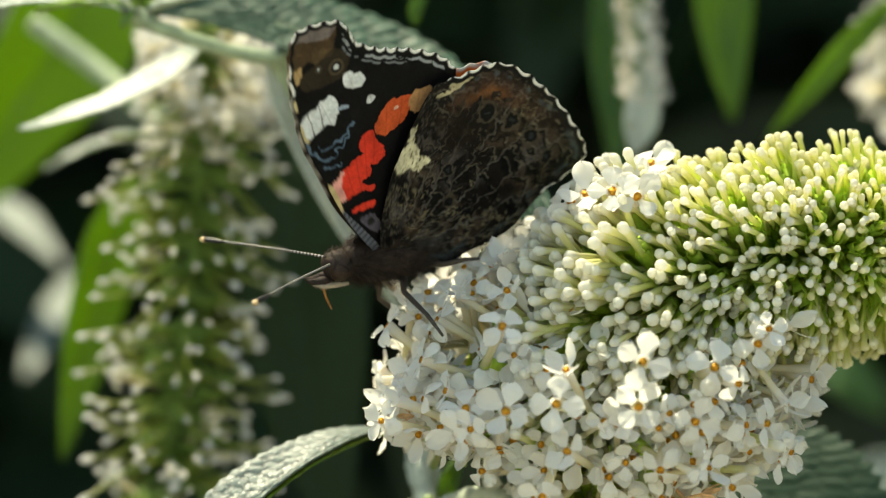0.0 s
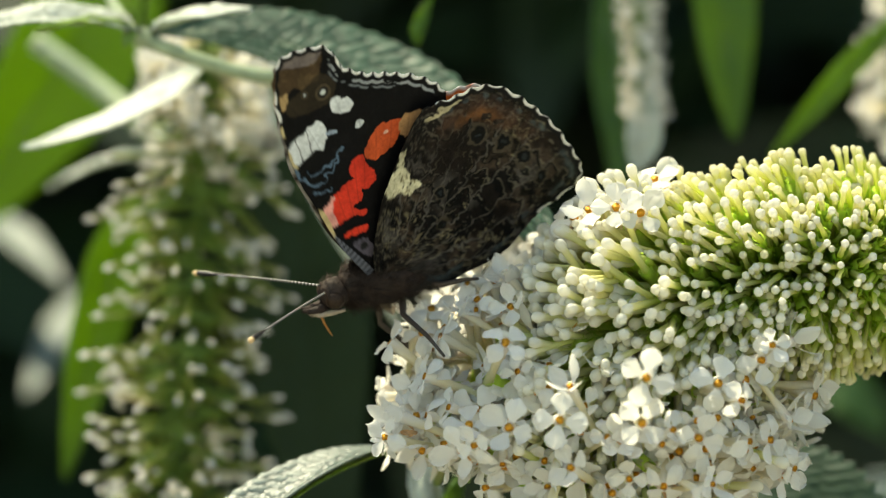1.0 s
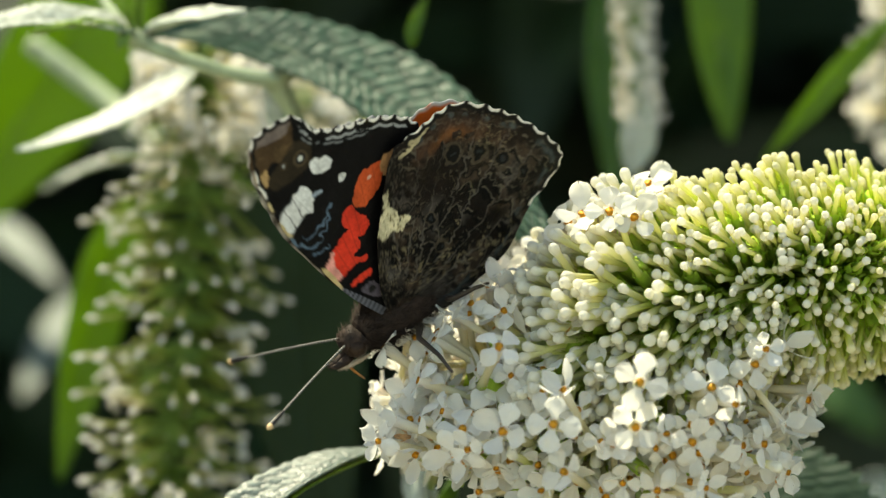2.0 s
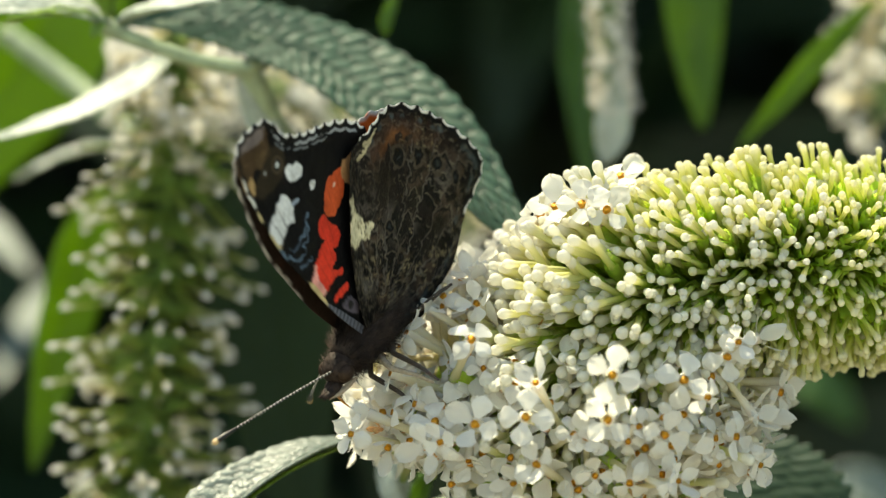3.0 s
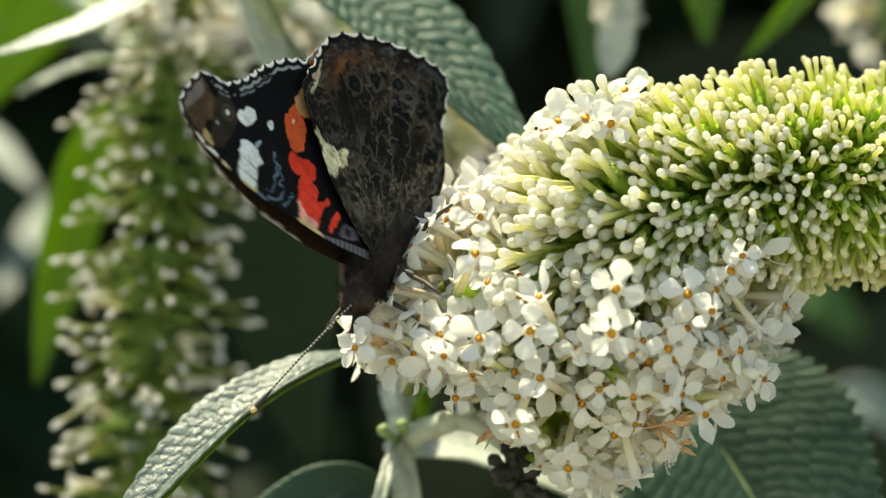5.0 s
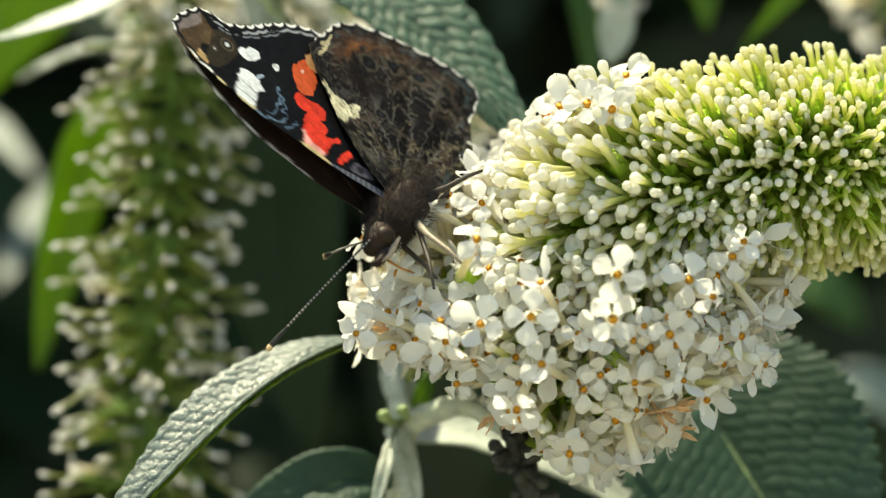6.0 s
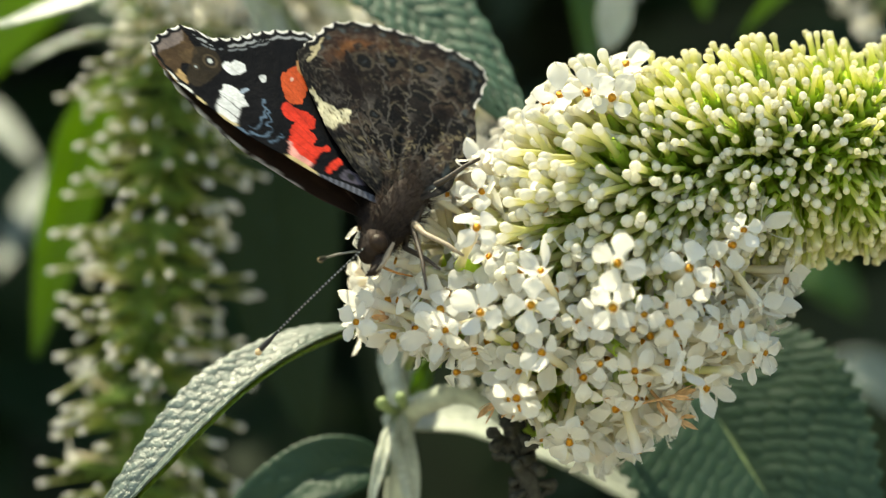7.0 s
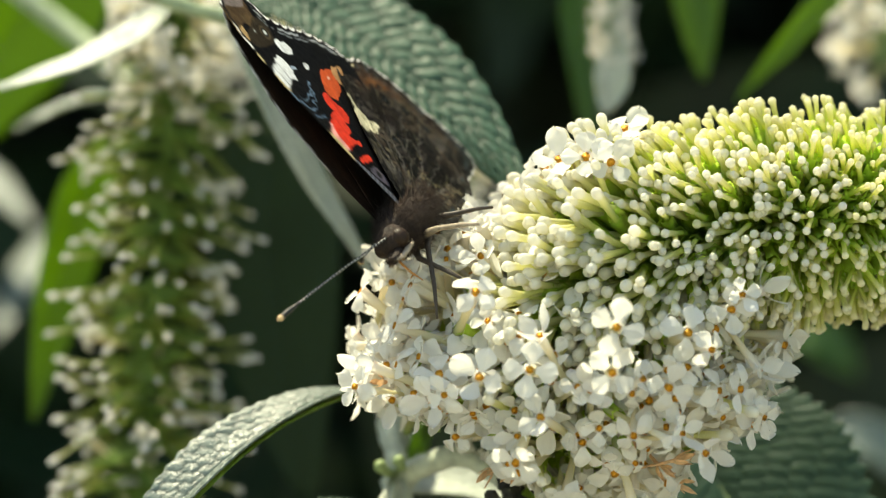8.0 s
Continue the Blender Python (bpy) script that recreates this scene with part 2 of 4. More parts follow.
# ---- leaves ----
def blade(base, ctrl, tip, width, face, fold=0.25, droop=0.0, quilt=0.35, wave=0.0, n=64, m=22, seed=0, shape=0.85, cell=0.17, across=2.6, low=1.0):
    """A lance-shaped leaf blade on a bent midrib: V fold, quilted between side veins, toothed and wavy edge."""
    base, ctrl, tip, face = Vector(base), Vector(ctrl), Vector(tip), Vector(face).normalized()
    verts, uvs, faces, sunk = [], [], [], []
    length = (ctrl - base).length * 0.5 + (tip - ctrl).length * 0.5 + (tip - base).length * 0.5
    for i in range(n + 1):
        s = i / n
        c = base * (1 - s) ** 2 + ctrl * 2 * s * (1 - s) + tip * s * s
        way = ((ctrl - base) * (1 - s) + (tip - ctrl) * s).normalized()
        side = way.cross(face).normalized()
        up = side.cross(way).normalized()
        w = width * 0.5 * (math.sin(math.pi * min(1, s * 0.97 + 0.02) ** shape) ** 0.8 + 0.02)
        for j in range(m + 1):
            q = 2 * j / m - 1
            edge = 1 + 0.03 * math.sin(s * 150 + seed) * abs(q) ** 4
            x = q * w * edge * (low if q > 0 else 1.0)
            h = fold * abs(x) - droop * x * x / max(width, 1e-6)
            vein = s * length / (width * cell) - abs(q) * 0.30 / cell
            wobble = 0.13 * noise.noise((s * 9, q * 4, seed + 5))
            row = vein + 0.6 * wobble
            row += 0.34 * noise.noise((s * 14 + seed, q * 6, 1.7))
            lane = math.floor(row)
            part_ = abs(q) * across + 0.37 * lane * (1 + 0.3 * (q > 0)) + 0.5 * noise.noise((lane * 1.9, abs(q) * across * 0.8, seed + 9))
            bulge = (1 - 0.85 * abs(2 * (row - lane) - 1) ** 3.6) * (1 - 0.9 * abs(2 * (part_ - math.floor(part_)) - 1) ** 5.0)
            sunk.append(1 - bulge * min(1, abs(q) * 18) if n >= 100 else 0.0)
            bulge *= 0.75 + 0.45 * noise.noise((lane * 3.1, math.floor(part_) * 2.3, seed))
            bulge *= min(1, s * 4) * min(1, abs(q) * 12) * min(1, (1 - abs(q)) * 9)
            h += quilt * MM * bulge
            h += wave * MM * math.sin(s * 9 + seed + (2 if q > 0 else 0)) * q * q
            h += 0.5 * MM * noise.noise((s * 5 + seed, q * 1.5, seed))
            verts.append(c + side * x + up * h)
            uvs.append((s * length, x))
    for i in range(n):
        for j in range(m):
            a = i * (m + 1) + j
            faces.append((a, a + 1, a + m + 2, a + m + 1))
    me = mesh_of("blade", verts, faces)
    me.attributes.new("sunk", "FLOAT", "POINT").data.foreach_set("value", sunk)
    layer = me.uv_layers.new(name="UVMap")
    for loop in me.loops:
        layer.data[loop.index].uv = uvs[loop.vertex_index]
    return me


def leaf(base, ctrl, tip, width, face, mat, label, under=None, **more):
    b, c, t = spot(*base), spot(*ctrl), spot(*tip)
    ob = thing("leaf", label, "leaf", Matrix.Translation(b), group="leaves of the shrub")
    o = Vector((0, 0, 0))
    me = blade(o, c - b, t - b, width * 0.0655 * MM, face, **more)
    bl = put("blade", me, mat, ob)
    if under:
        # lit-green copy of the blade, shifted so a strip shows below the edge
        low = put("underside", blade(o, c - b, t - b, width * 0.0655 * MM * 0.99, face, **more), under, ob, "yellow-green underside strip, sunlight put into its colour")
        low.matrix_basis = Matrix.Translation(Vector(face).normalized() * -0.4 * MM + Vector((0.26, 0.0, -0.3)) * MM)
    sol = bl.modifiers.new("thick", "SOLIDIFY")
    sol.thickness = 0.25 * MM
    sol.offset = -1
    pts = [(c - b) * 2 * s * (1 - s) + (t - b) * s * s - Vector(face).normalized() * 0.25 * MM for s in [k / 14 for k in range(14)]]
    r = max(0.2, width * 0.0655 * 0.017) * MM
    v, f = tube(pts, [r * (1 - 0.8 * k / 14) for k in range(14)], 6)
    put("midrib", mesh_of("midrib", v, f), STEM_GREEN if mat in (LEAF_FRESH, LEAF_TEAL, LEAF_SHADED) else STEM, ob)
    return ob


def stem(name, pts, r0, r1, mat, label, category="stem", knots=()):
    p = spline([spot(*q) for q in pts], 26)
    o = p[0].copy()
    radii = []
    for i in range(26):
        s = i / 25
        r = (r0 * (1 - s) + r1 * s) * MM
        for k in knots:
            r *= 1 + 0.45 * math.exp(-((s - k) / 0.03) ** 2)
        radii.append(r * (1 + 0.06 * math.sin(i * 1.7)))
    v, f = tube([q - o for q in p], radii, 10)
    return tagged(put(name, mesh_of(name, v, f), mat, m=Matrix.Translation(o)), label, category)


# ---- flower heads ----
def bud_mesh(name, length=8.0, head=0.80, neck=0.50):
    prof = [(0, 0.32), (0.10, 0.55), (0.24, 0.52), (0.27, 0.42), (0.55, neck * 0.95), (0.80, neck), (0.86, head * 0.9), (0.92, head), (0.96, head * 0.86), (0.985, head * 0.6), (1.0, head * 0.2)]
    v, f = tube([(0, 0, a * length * MM) for a, _ in prof], [r * MM for _, r in prof], 8)
    return mark_along(mesh_of(name, v, f), [q.z / (length * MM) for q in v])


def floret_mesh(name, seed, open_=1.0, curl=0.0):
    rnd = random.Random(seed)
    prof = [(0, 0.35), (1.2, 0.6), (2.6, 0.55), (2.9, 0.45), (6.0, 0.55), (8.2, 0.72), (8.9, 0.80)]
    pieces = [tube([(0, 0, a * MM) for a, _ in prof], [r * MM for _, r in prof], 8, cap=False)]
    for k in range(4):
        a = math.pi / 2 * k + rnd.uniform(-0.15, 0.15)
        size = rnd.uniform(0.88, 1.1)
        lift = rnd.uniform(-0.9, 0.9) + curl
        verts, faces = [], []
        n, m = 9, 8
        for i in range(n + 1):
            s = 1 - (1 - i / n) ** 1.5
            r = 0.60 + 2.45 * size * s
            w = size * (0.30 + 0.90 * math.sin(math.pi * 0.5 * min(1, s * 1.45)) ** 1.6) * (1 if s < 0.55 else math.sqrt(max(0.0, 1 - ((s - 0.55) / 0.452) ** 2)))
            for j in range(m + 1):
                q = 2 * j / m - 1
                z = 8.8 + open_ * 0.25 * math.sin(s * 2) + lift * s * s * 1.3 + (0.28 if k % 2 else -0.25) * q * q * s + 0.32 * noise.noise((s * 2.5 + seed, q * 2.2, k * 3.1)) * s
                x, y = r * (1 - 0.06 * q * q) * (1 - (0.07 if abs(q) < 0.1 else 0) * s ** 6), q * w * (1 + 0.06 * noise.noise((s * 6, q * 3, seed + k)))
                verts.append(Vector(((x * math.cos(a) - y * math.sin(a)) * MM, (x * math.sin(a) + y * math.cos(a)) * MM, z * MM)))
        for i in range(n):
            for j in range(m):
                p = i * (m + 1) + j
                faces.append((p, p + 1, p + m + 2, p + m + 1))
        pieces.append((verts, faces))
    v, f = joined(pieces)
    tube_n = len(pieces[0][0])
    return mark_along(mesh_of(name, v, f), [q.z / (9 * MM) if i < tube_n else 1.0 for i, q in enumerate(v)])


def throat_mesh():
    v, f = tube([(0, 0, 8.2 * MM), (0, 0, 8.75 * MM), (0, 0, 8.95 * MM), (0, 0, 8.6 * MM)], [0.3 * MM, 0.42 * MM, 0.47 * MM, 0.12 * MM], 8)
    return mesh_of("throat", v, f)


BUDS = [bud_mesh("bud", 8, 0.75, 0.50), bud_mesh("bud", 8, 0.68, 0.46), bud_mesh("bud", 8, 0.80, 0.55)]
SMALL_BUDS = [bud_mesh("bud", 8, 0.67, 0.48), bud_mesh("bud", 8, 0.61, 0.43)]
SLIM_BUDS = [bud_mesh("bud", 8, 0.78, 0.44), bud_mesh("bud", 8, 0.68, 0.38)]
FLORETS = [floret_mesh("floret", s, 1.0, c) for s, c in ((1, 0.0), (2, 0.8), (3, -0.7), (4, 0.3), (5, -0.2), (6, 1.3), (7, -0.4))]
THROATS = throat_mesh()


def set_on(parent, name, me, mat, place, way, scale, roll, throat=False):
    rot = frame_on(way) @ Matrix.Rotation(roll, 3, "Z")
    ob = put(name, me, mat, parent)
    ob.matrix_basis = Matrix.LocRotScale(place, rot, (scale[0], scale[0], scale[1]))
    if throat:
        put("throat", THROATS, THROAT, ob)
    return ob


def resting_place(tip):
    """True where nothing grows: on the shoulder where the insect sits, and past the ragged hem of the head."""
    k = 0.0655 * MM * (1 + tip.y / 0.5333)
    u, v = 784 + tip.x / k, 441 - (tip.z - 1.30) / k
    rim = np.interp(u, (560, 630, 700, 760, 840, 880, 930, 1000), (640, 592, 548, 510, 455, 418, 380, 310))
    hem = np.interp(u, (600, 660, 790, 837, 866, 950, 990, 1060, 1200, 1260, 1325, 1411, 1460), (700, 760, 800, 812, 876, 910, 968, 995, 990, 935, 855, 805, 690))
    if v > hem:
        return True
    return (u < 1000 and v < rim) or (u < 850 and v < 690 and tip.y < -0.013) or (u < 930 and v < 560 and tip.y < -0.013)


def before_buds(tip):
    """True on the flank of the head where florets have opened and no bud is left."""
    k = 0.0655 * MM * (1 + tip.y / 0.5333)
    u, v = 784 + tip.x / k, 441 - (tip.z - 1.30) / k
    return u < np.interp(v, (300, 370, 460, 560, 640, 700), (985, 945, 905, 875, 860, 900))


def flower_spike(label, axis, radius, counts, seed, mats=(BUD, FLORET), kinds=None, limit=300, lean=0.35, fat=1.0, thin_stalks=1.0, stem_r=1.6, avoid=None, stalks=None, buds=None, whorls=0):
    """A long flower head: florets open near its base, buds towards its tip, on a bent axis, all on green stalks."""
    rnd = random.Random(seed)
    line = spline([spot(*q) for q in axis], 80)
    o = line[0].copy()
    ob = thing("flower_spike", label, "flower", Matrix.Translation(o), group="flower heads")
    v, f = tube([p - o for p in line], [stem_r * MM * (1 - 0.6 * i / 79) for i in range(80)], 8)
    put("stalk", mesh_of("stalk", v, f), stalks or PEDICEL, ob)
    greens = []
    spare = {"bud": [], "small_bud": [], "floret": []}
    total = counts
    for i in range(total):
        s = (i + rnd.random()) / total
        if whorls and s > 0.2:
            s = min(0.999, (math.floor(s * whorls) + 0.5 + rnd.gauss(0, 0.33)) / whorls)
        k = min(int(s * 79), 78)
        c = line[k].lerp(line[k + 1], s * 79 - k)
        way = (line[k + 1] - line[k]).normalized()
        a = i * 2.39996 + rnd.uniform(-1, 1) * (0.9 if avoid else 0.3)
        x = way.orthogonal().normalized()
        y = way.cross(x)
        out = x * math.cos(a) + y * math.sin(a)
        kind, length, reach, tilt = kinds(s, out, rnd)
        if kind is None:
            continue
        aim = (out + way * (tilt + rnd.uniform(-lean, lean)) + Vector((rnd.uniform(-1, 1), rnd.uniform(-1, 1), rnd.uniform(-1, 1))) * (0.95 if kind == "floret" else 0.33)).normalized()
        reach = reach * 0.0655 * MM
        size = length / (9.0 if kind == "floret" else 8.0)
        root = c + out * max(0.5 * MM, reach - length * MM) + way * tilt * 2 * MM
        if avoid and kind == "bud" and before_buds(root + aim * length * MM):
            continue
        if avoid and (avoid(root + aim * length * MM) or avoid(root + aim * 0.6 * length * MM)):
            continue
        greens.append(tube([c - o, c.lerp(root, 0.6) - o, root + aim * 2.0 * MM * size - o], [q * thin_stalks * MM for q in (0.7, 0.75, 0.85)], 5, cap=False))
        wide = size * rnd.uniform(0.64, 0.92) if kind == "floret" else fat * ((0.38 + 0.62 * size) if kind == "bud" else (0.50 + 0.46 * size)) * rnd.uniform(0.88, 1.12)
        me = rnd.choice(FLORETS) if kind == "floret" else rnd.choice(buds or (BUDS if size > 0.6 else SMALL_BUDS))
        spare[kind].append((root - o, aim, (wide, size), rnd.uniform(0, 6.28), me, -root.y + rnd.uniform(0, 0.004)))
    for kind, mat in (("bud", mats[0]), ("small_bud", BUD_TIP), ("floret", mats[1])):
        rows = sorted(spare[kind], key=lambda r: -r[5])
        for place, aim, sc, roll, me, _ in rows[:limit]:
            set_on(ob, kind, me, mat, place, aim, sc, roll, throat=mat is FLORET)
        rest, values = [], []
        for place, aim, sc, roll, me, _ in rows[limit:]:
            m = Matrix.LocRotScale(place, frame_on(aim) @ Matrix.Rotation(roll, 3, "Z"), (sc[0], sc[0], sc[1]))
            rest.append(([m @ q.co for q in me.vertices], [tuple(p.vertices) for p in me.polygons]))
            values += [d.value for d in me.attributes["along"].data]
        if rest:
            v, f = joined(rest)
            tagged(put(kind + "_mass", mark_along(mesh_of(kind + "_mass", v, f), values), mat, ob), kind="stuff")
    v, f = joined(greens)
    tagged(put("pedicel_mass", mesh_of("pedicel_mass", v, f), stalks or PEDICEL, ob), "thin green flower stalks", kind="stuff")
    return ob


def main_kinds(s, out, rnd):
    """Kind, length in mm, reach in plan units and forward tilt along the arching main head."""
    low = 0.5 * out.x - 0.85 * out.z
    full = np.interp(s, (0.0, 0.05, 0.10, 0.15, 0.20, 0.38, 0.45, 0.6), (60, 130, 215, 310, 385, 395, 355, 330) if out.x > 0.1 else (50, 80, 135, 260, 380, 395, 355, 330))
    if s < 0.29 or (s < 0.56 and low > 0.52) or (s < 0.36 and out.x < -0.55 and out.z < 0.5):
        if out.y > 0.1 and rnd.random() < 0.9:
            return (None, 0, 0, 0)
        if rnd.random() < (0.58 if s < 0.18 else 0.50 if out.x < -0.3 else 0.62):
            return (None, 0, 0, 0)
        reach = full * rnd.uniform(0.62, 1.06) * (1.10 if out.x < -0.35 else 1.0) - 120 * max(0, out.z)
        if rnd.random() < 0.84:
            return ("floret", 9.8 if s > 0.15 else 8.0, reach, 0.1 if s > 0.12 else -0.1)
        return ("bud", 9.2, reach * 0.97, 0.2)
    if out.y > 0.25 and rnd.random() < 0.65:
        return (None, 0, 0, 0)
    if s < 0.54:
        return ("bud", 8.2, (300 if out.x < -0.3 else 265) + rnd.uniform(-50, 22) - 40 * max(0, out.z), -0.45)
    t = (s - 0.54) / 0.46
    return ("small_bud", 5.8 - 2.0 * t, 236 - 56 * t + rnd.uniform(-60, 16), -0.45 + 0.2 * t)


def left_kinds(s, out, rnd):
    if s < 0.22:
        return ("floret", 8.0, 128 + rnd.uniform(-40, 20), 0.3) if rnd.random() < 0.55 else ("bud", 7, 140 + rnd.uniform(-40, 10), 0.3)
    if rnd.random() < 0.03:
        return ("floret", 7.0, 150 + rnd.uniform(-20, 10), 0.3)
    return ("bud", rnd.uniform(7.6, 10.6), 212 - 20 * s + rnd.uniform(-80, 30), 0.3)


def withered_kinds(s, out, rnd):
    return ("floret", 2.6, 27 + rnd.uniform(-12, 6), 0.6)


def faded_kinds(s, out, rnd):
    return ("floret", 7.0, 85 + rnd.uniform(-25, 10), 0.2)


# ---- butterfly ----
FORE = [(0, -0.2), (-3.0, 3.1), (-5.7, 6.5), (-8.4, 11.0), (-10.8, 15.0), (-12.3, 18.9), (-13.5, 22.7), (-14.2, 25.9), (-14.3, 28.1), (-13.6, 30.0),
        (-12.0, 30.8), (-10.2, 31.0), (-8.2, 31.0), (-6.7, 29.7), (-5.7, 28.2), (-4.1, 27.4), (-2.6, 26.9), (-0.9, 26.7), (0.9, 26.4), (2.7, 26.0),
        (4.6, 25.3), (6.5, 24.2), (7.7, 22.6), (8.0, 20.0), (6.5, 14.0), (4.0, 6.0), (1.5, 1.0)]
HIND = [(0.0, 0), (-1.0, 3.5), (-1.1, 6.2), (-0.7, 10.9), (0.4, 14.5), (1.5, 17.6), (3.2, 21.2), (4.9, 22.4), (7.2, 22.9), (9.6, 23.6), (11.8, 23.8), (14.3, 23.1),
        (16.9, 21.5), (19.3, 19.5), (21.4, 17.5), (23.2, 15.3), (24.7, 13.2), (25.9, 10.9), (25.4, 9.3), (22.9, 7.6), (20.4, 6.3), (18.3, 4.2), (16.2, 2.0),
        (13.6, 0.6), (10.6, -0.4), (8.0, -1.6), (3.0, -0.9)]


def inside(x, y, poly):
    """Which points lie in the rounded shape through the corners."""
    n = len(poly)
    soft = []
    for i in range(n):
        a, b, c, d = [np.array(poly[(i + k) % n]) for k in (-1, 0, 1, 2)]
        for t in (0, 0.25, 0.5, 0.75):
            soft.append(tuple(0.5 * ((2 * b) + (c - a) * t + (2 * a - 5 * b + 4 * c - d) * t * t + (3 * b - a - 3 * c + d) * t ** 3)))
    poly = soft
    hit = np.zeros(x.shape, bool)
    for (ax, ay), (bx, by) in zip(poly, poly[1:] + poly[:1]):
        if ay == by:
            continue
        cross = ((ay > y) != (by > y)) & (x < (bx - ax) * (y - ay) / (by - ay) + ax)
        hit ^= cross
    return hit


def grain(x, y, scale, seed):
    """Smooth value noise, -1 to 1."""
    rng = np.random.RandomState(seed)
    grid = rng.rand(64, 64)
    u, v = x * scale + 31.7, y * scale + 17.3
    i, j = np.floor(u).astype(int), np.floor(v).astype(int)
    a, b = u - i, v - j
    a, b = a * a * (3 - 2 * a), b * b * (3 - 2 * b)
    g = lambda p, q: grid[p % 64, q % 64]
    return 2 * ((g(i, j) * (1 - a) + g(i + 1, j) * a) * (1 - b) + (g(i, j + 1) * (1 - a) + g(i + 1, j + 1) * a) * b) - 1


def fractal(x, y, scale, seed):
    return (grain(x, y, scale, seed) + 0.5 * grain(x, y, scale * 2.1, seed + 1) + 0.25 * grain(x, y, scale * 4.3, seed + 2)) / 1.75


def paint(col, mask, color, part=1.0):
    m = (np.clip(mask, 0, 1) * part)[:, None]
    col[:] = col * (1 - m) + np.array(color) * m


def stroke(x, y, line):
    """Distance of points from a bent line."""
    best = np.full(x.shape, 99.0)
    for (ax, ay), (bx, by) in zip(line, line[1:]):
        dx, dy = bx - ax, by - ay
        t = np.clip(((x - ax) * dx + (y - ay) * dy) / (dx * dx + dy * dy), 0, 1)
        best = np.minimum(best, np.hypot(x - ax - t * dx, y - ay - t * dy))
    return best


def fore_pattern(x, y, edge, tooth):
    """Black underside with red band, white spots, olive tip and blue scribbles. edge: mm from the rim; tooth: -1 to 1 along the scallops."""
    r0, t0 = np.hypot(x, y), np.arctan2(y, x)
    feather = 0.16 * grain(t0 * 34, r0 * 0.12, 1.0, 55)
    x0, y0 = x, y
    x, y = x + feather * np.cos(t0), y + feather * np.sin(t0)
    jx, jy = x + 0.12 * grain(x, y, 1.7, 5) + 0.07 * grain(x, y, 5, 2), y + 0.12 * grain(x, y, 1.7, 6) + 0.07 * grain(x, y, 5, 3)
    col = np.tile(np.array([0.002, 0.002, 0.0025]), (len(x), 1))
    paint(col, fractal(x, y, 1.2, 11) * 2 - 0.4, (0.005, 0.0045, 0.005))
    tip = [(-14.8, 31), (-8.9, 31.5), (-8.5, 28.0), (-8.8, 26.9), (-9.9, 26.8), (-10.7, 26.0), (-11.6, 26.4), (-12.4, 25.7), (-12.6, 24.0), (-14.8, 23.6)]
    paint(col, inside(jx, jy, tip), (0.056, 0.034, 0.017))
    paint(col, inside(jx, jy, tip) & (fractal(x, y, 0.9, 27) > 0.1), (0.090, 0.058, 0.028), 0.7)
    paint(col, inside(jx, jy, [(-14.8, 31.4), (-8.9, 31.5), (-9.0, 29.2), (-12.8, 28.8), (-14.4, 28.6)]), (0.15, 0.12, 0.11))
    paint(col, inside(jx, jy, [(-14.6, 26.1), (-13.3, 25.5), (-12.5, 25.7), (-12.6, 24.0), (-14.2, 23.9)]), (0.40, 0.26, 0.12))
    near = inside(jx, jy, [(-9.0, 27.6), (-7.2, 27.2), (-6.4, 25.6), (-7.4, 23.8), (-11.6, 22.8), (-12.6, 24.4), (-10.4, 26.2)])
    paint(col, near, (0.026, 0.019, 0.011), 0.85)
    for cx, cy, r in ((-8.0, 25.3, 1.0), (-10.3, 25.3, 0.45)):
        d = np.hypot(x - cx, y - cy)
        paint(col, (d < r) & (d > r * 0.72), (0.075, 0.055, 0.032))
        paint(col, d <= r * 0.72, (0.016, 0.014, 0.012))
        paint(col, d < r * 0.34, (0.50, 0.52, 0.50))
    white = (0.60, 0.61, 0.61)
    heart = inside(jx, jy, [(-7.0, 24.1), (-6.3, 24.5), (-5.6, 24.1), (-4.8, 24.4), (-4.1, 23.5), (-4.5, 22.7), (-5.5, 22.3), (-6.5, 22.6), (-7.0, 23.3)])
    paint(col, heart, white)
    paint(col, np.hypot(jx + 3.3, jy - 20.9) < 0.55, white)
    bar = inside(jx, jy, [(-12.1, 19.0), (-11.4, 20.2), (-10.0, 20.8), (-9.7, 21.4), (-8.4, 21.8), (-7.5, 21.0), (-7.3, 19.7), (-7.8, 18.4), (-9.0, 18.2), (-10.1, 17.5), (-10.9, 16.9), (-11.6, 17.4)])
    paint(col, bar, white)
    for line in ([(-10.0, 21.2), (-9.1, 18.0)], [(-11.5, 20.3), (-10.2, 17.2)]):
        paint(col, bar & (stroke(jx, jy, line) < 0.08), (0.16, 0.16, 0.16))
    paint(col, inside(jx, jy, [(-12.9, 18.8), (-12.1, 18.9), (-11.5, 17.3), (-10.9, 16.6), (-11.8, 15.6)]), (0.46, 0.37, 0.20))
    paint(col, inside(jx, jy, [(-13.3, 21.8), (-12.9, 21.8), (-12.7, 20.7), (-13.0, 20.5)]), (0.46, 0.37, 0.20))
    paint(col, stroke(jx, jy, [(-7.3, 20.2), (-6.2, 20.1)]) < 0.22, (0.30, 0.36, 0.44))
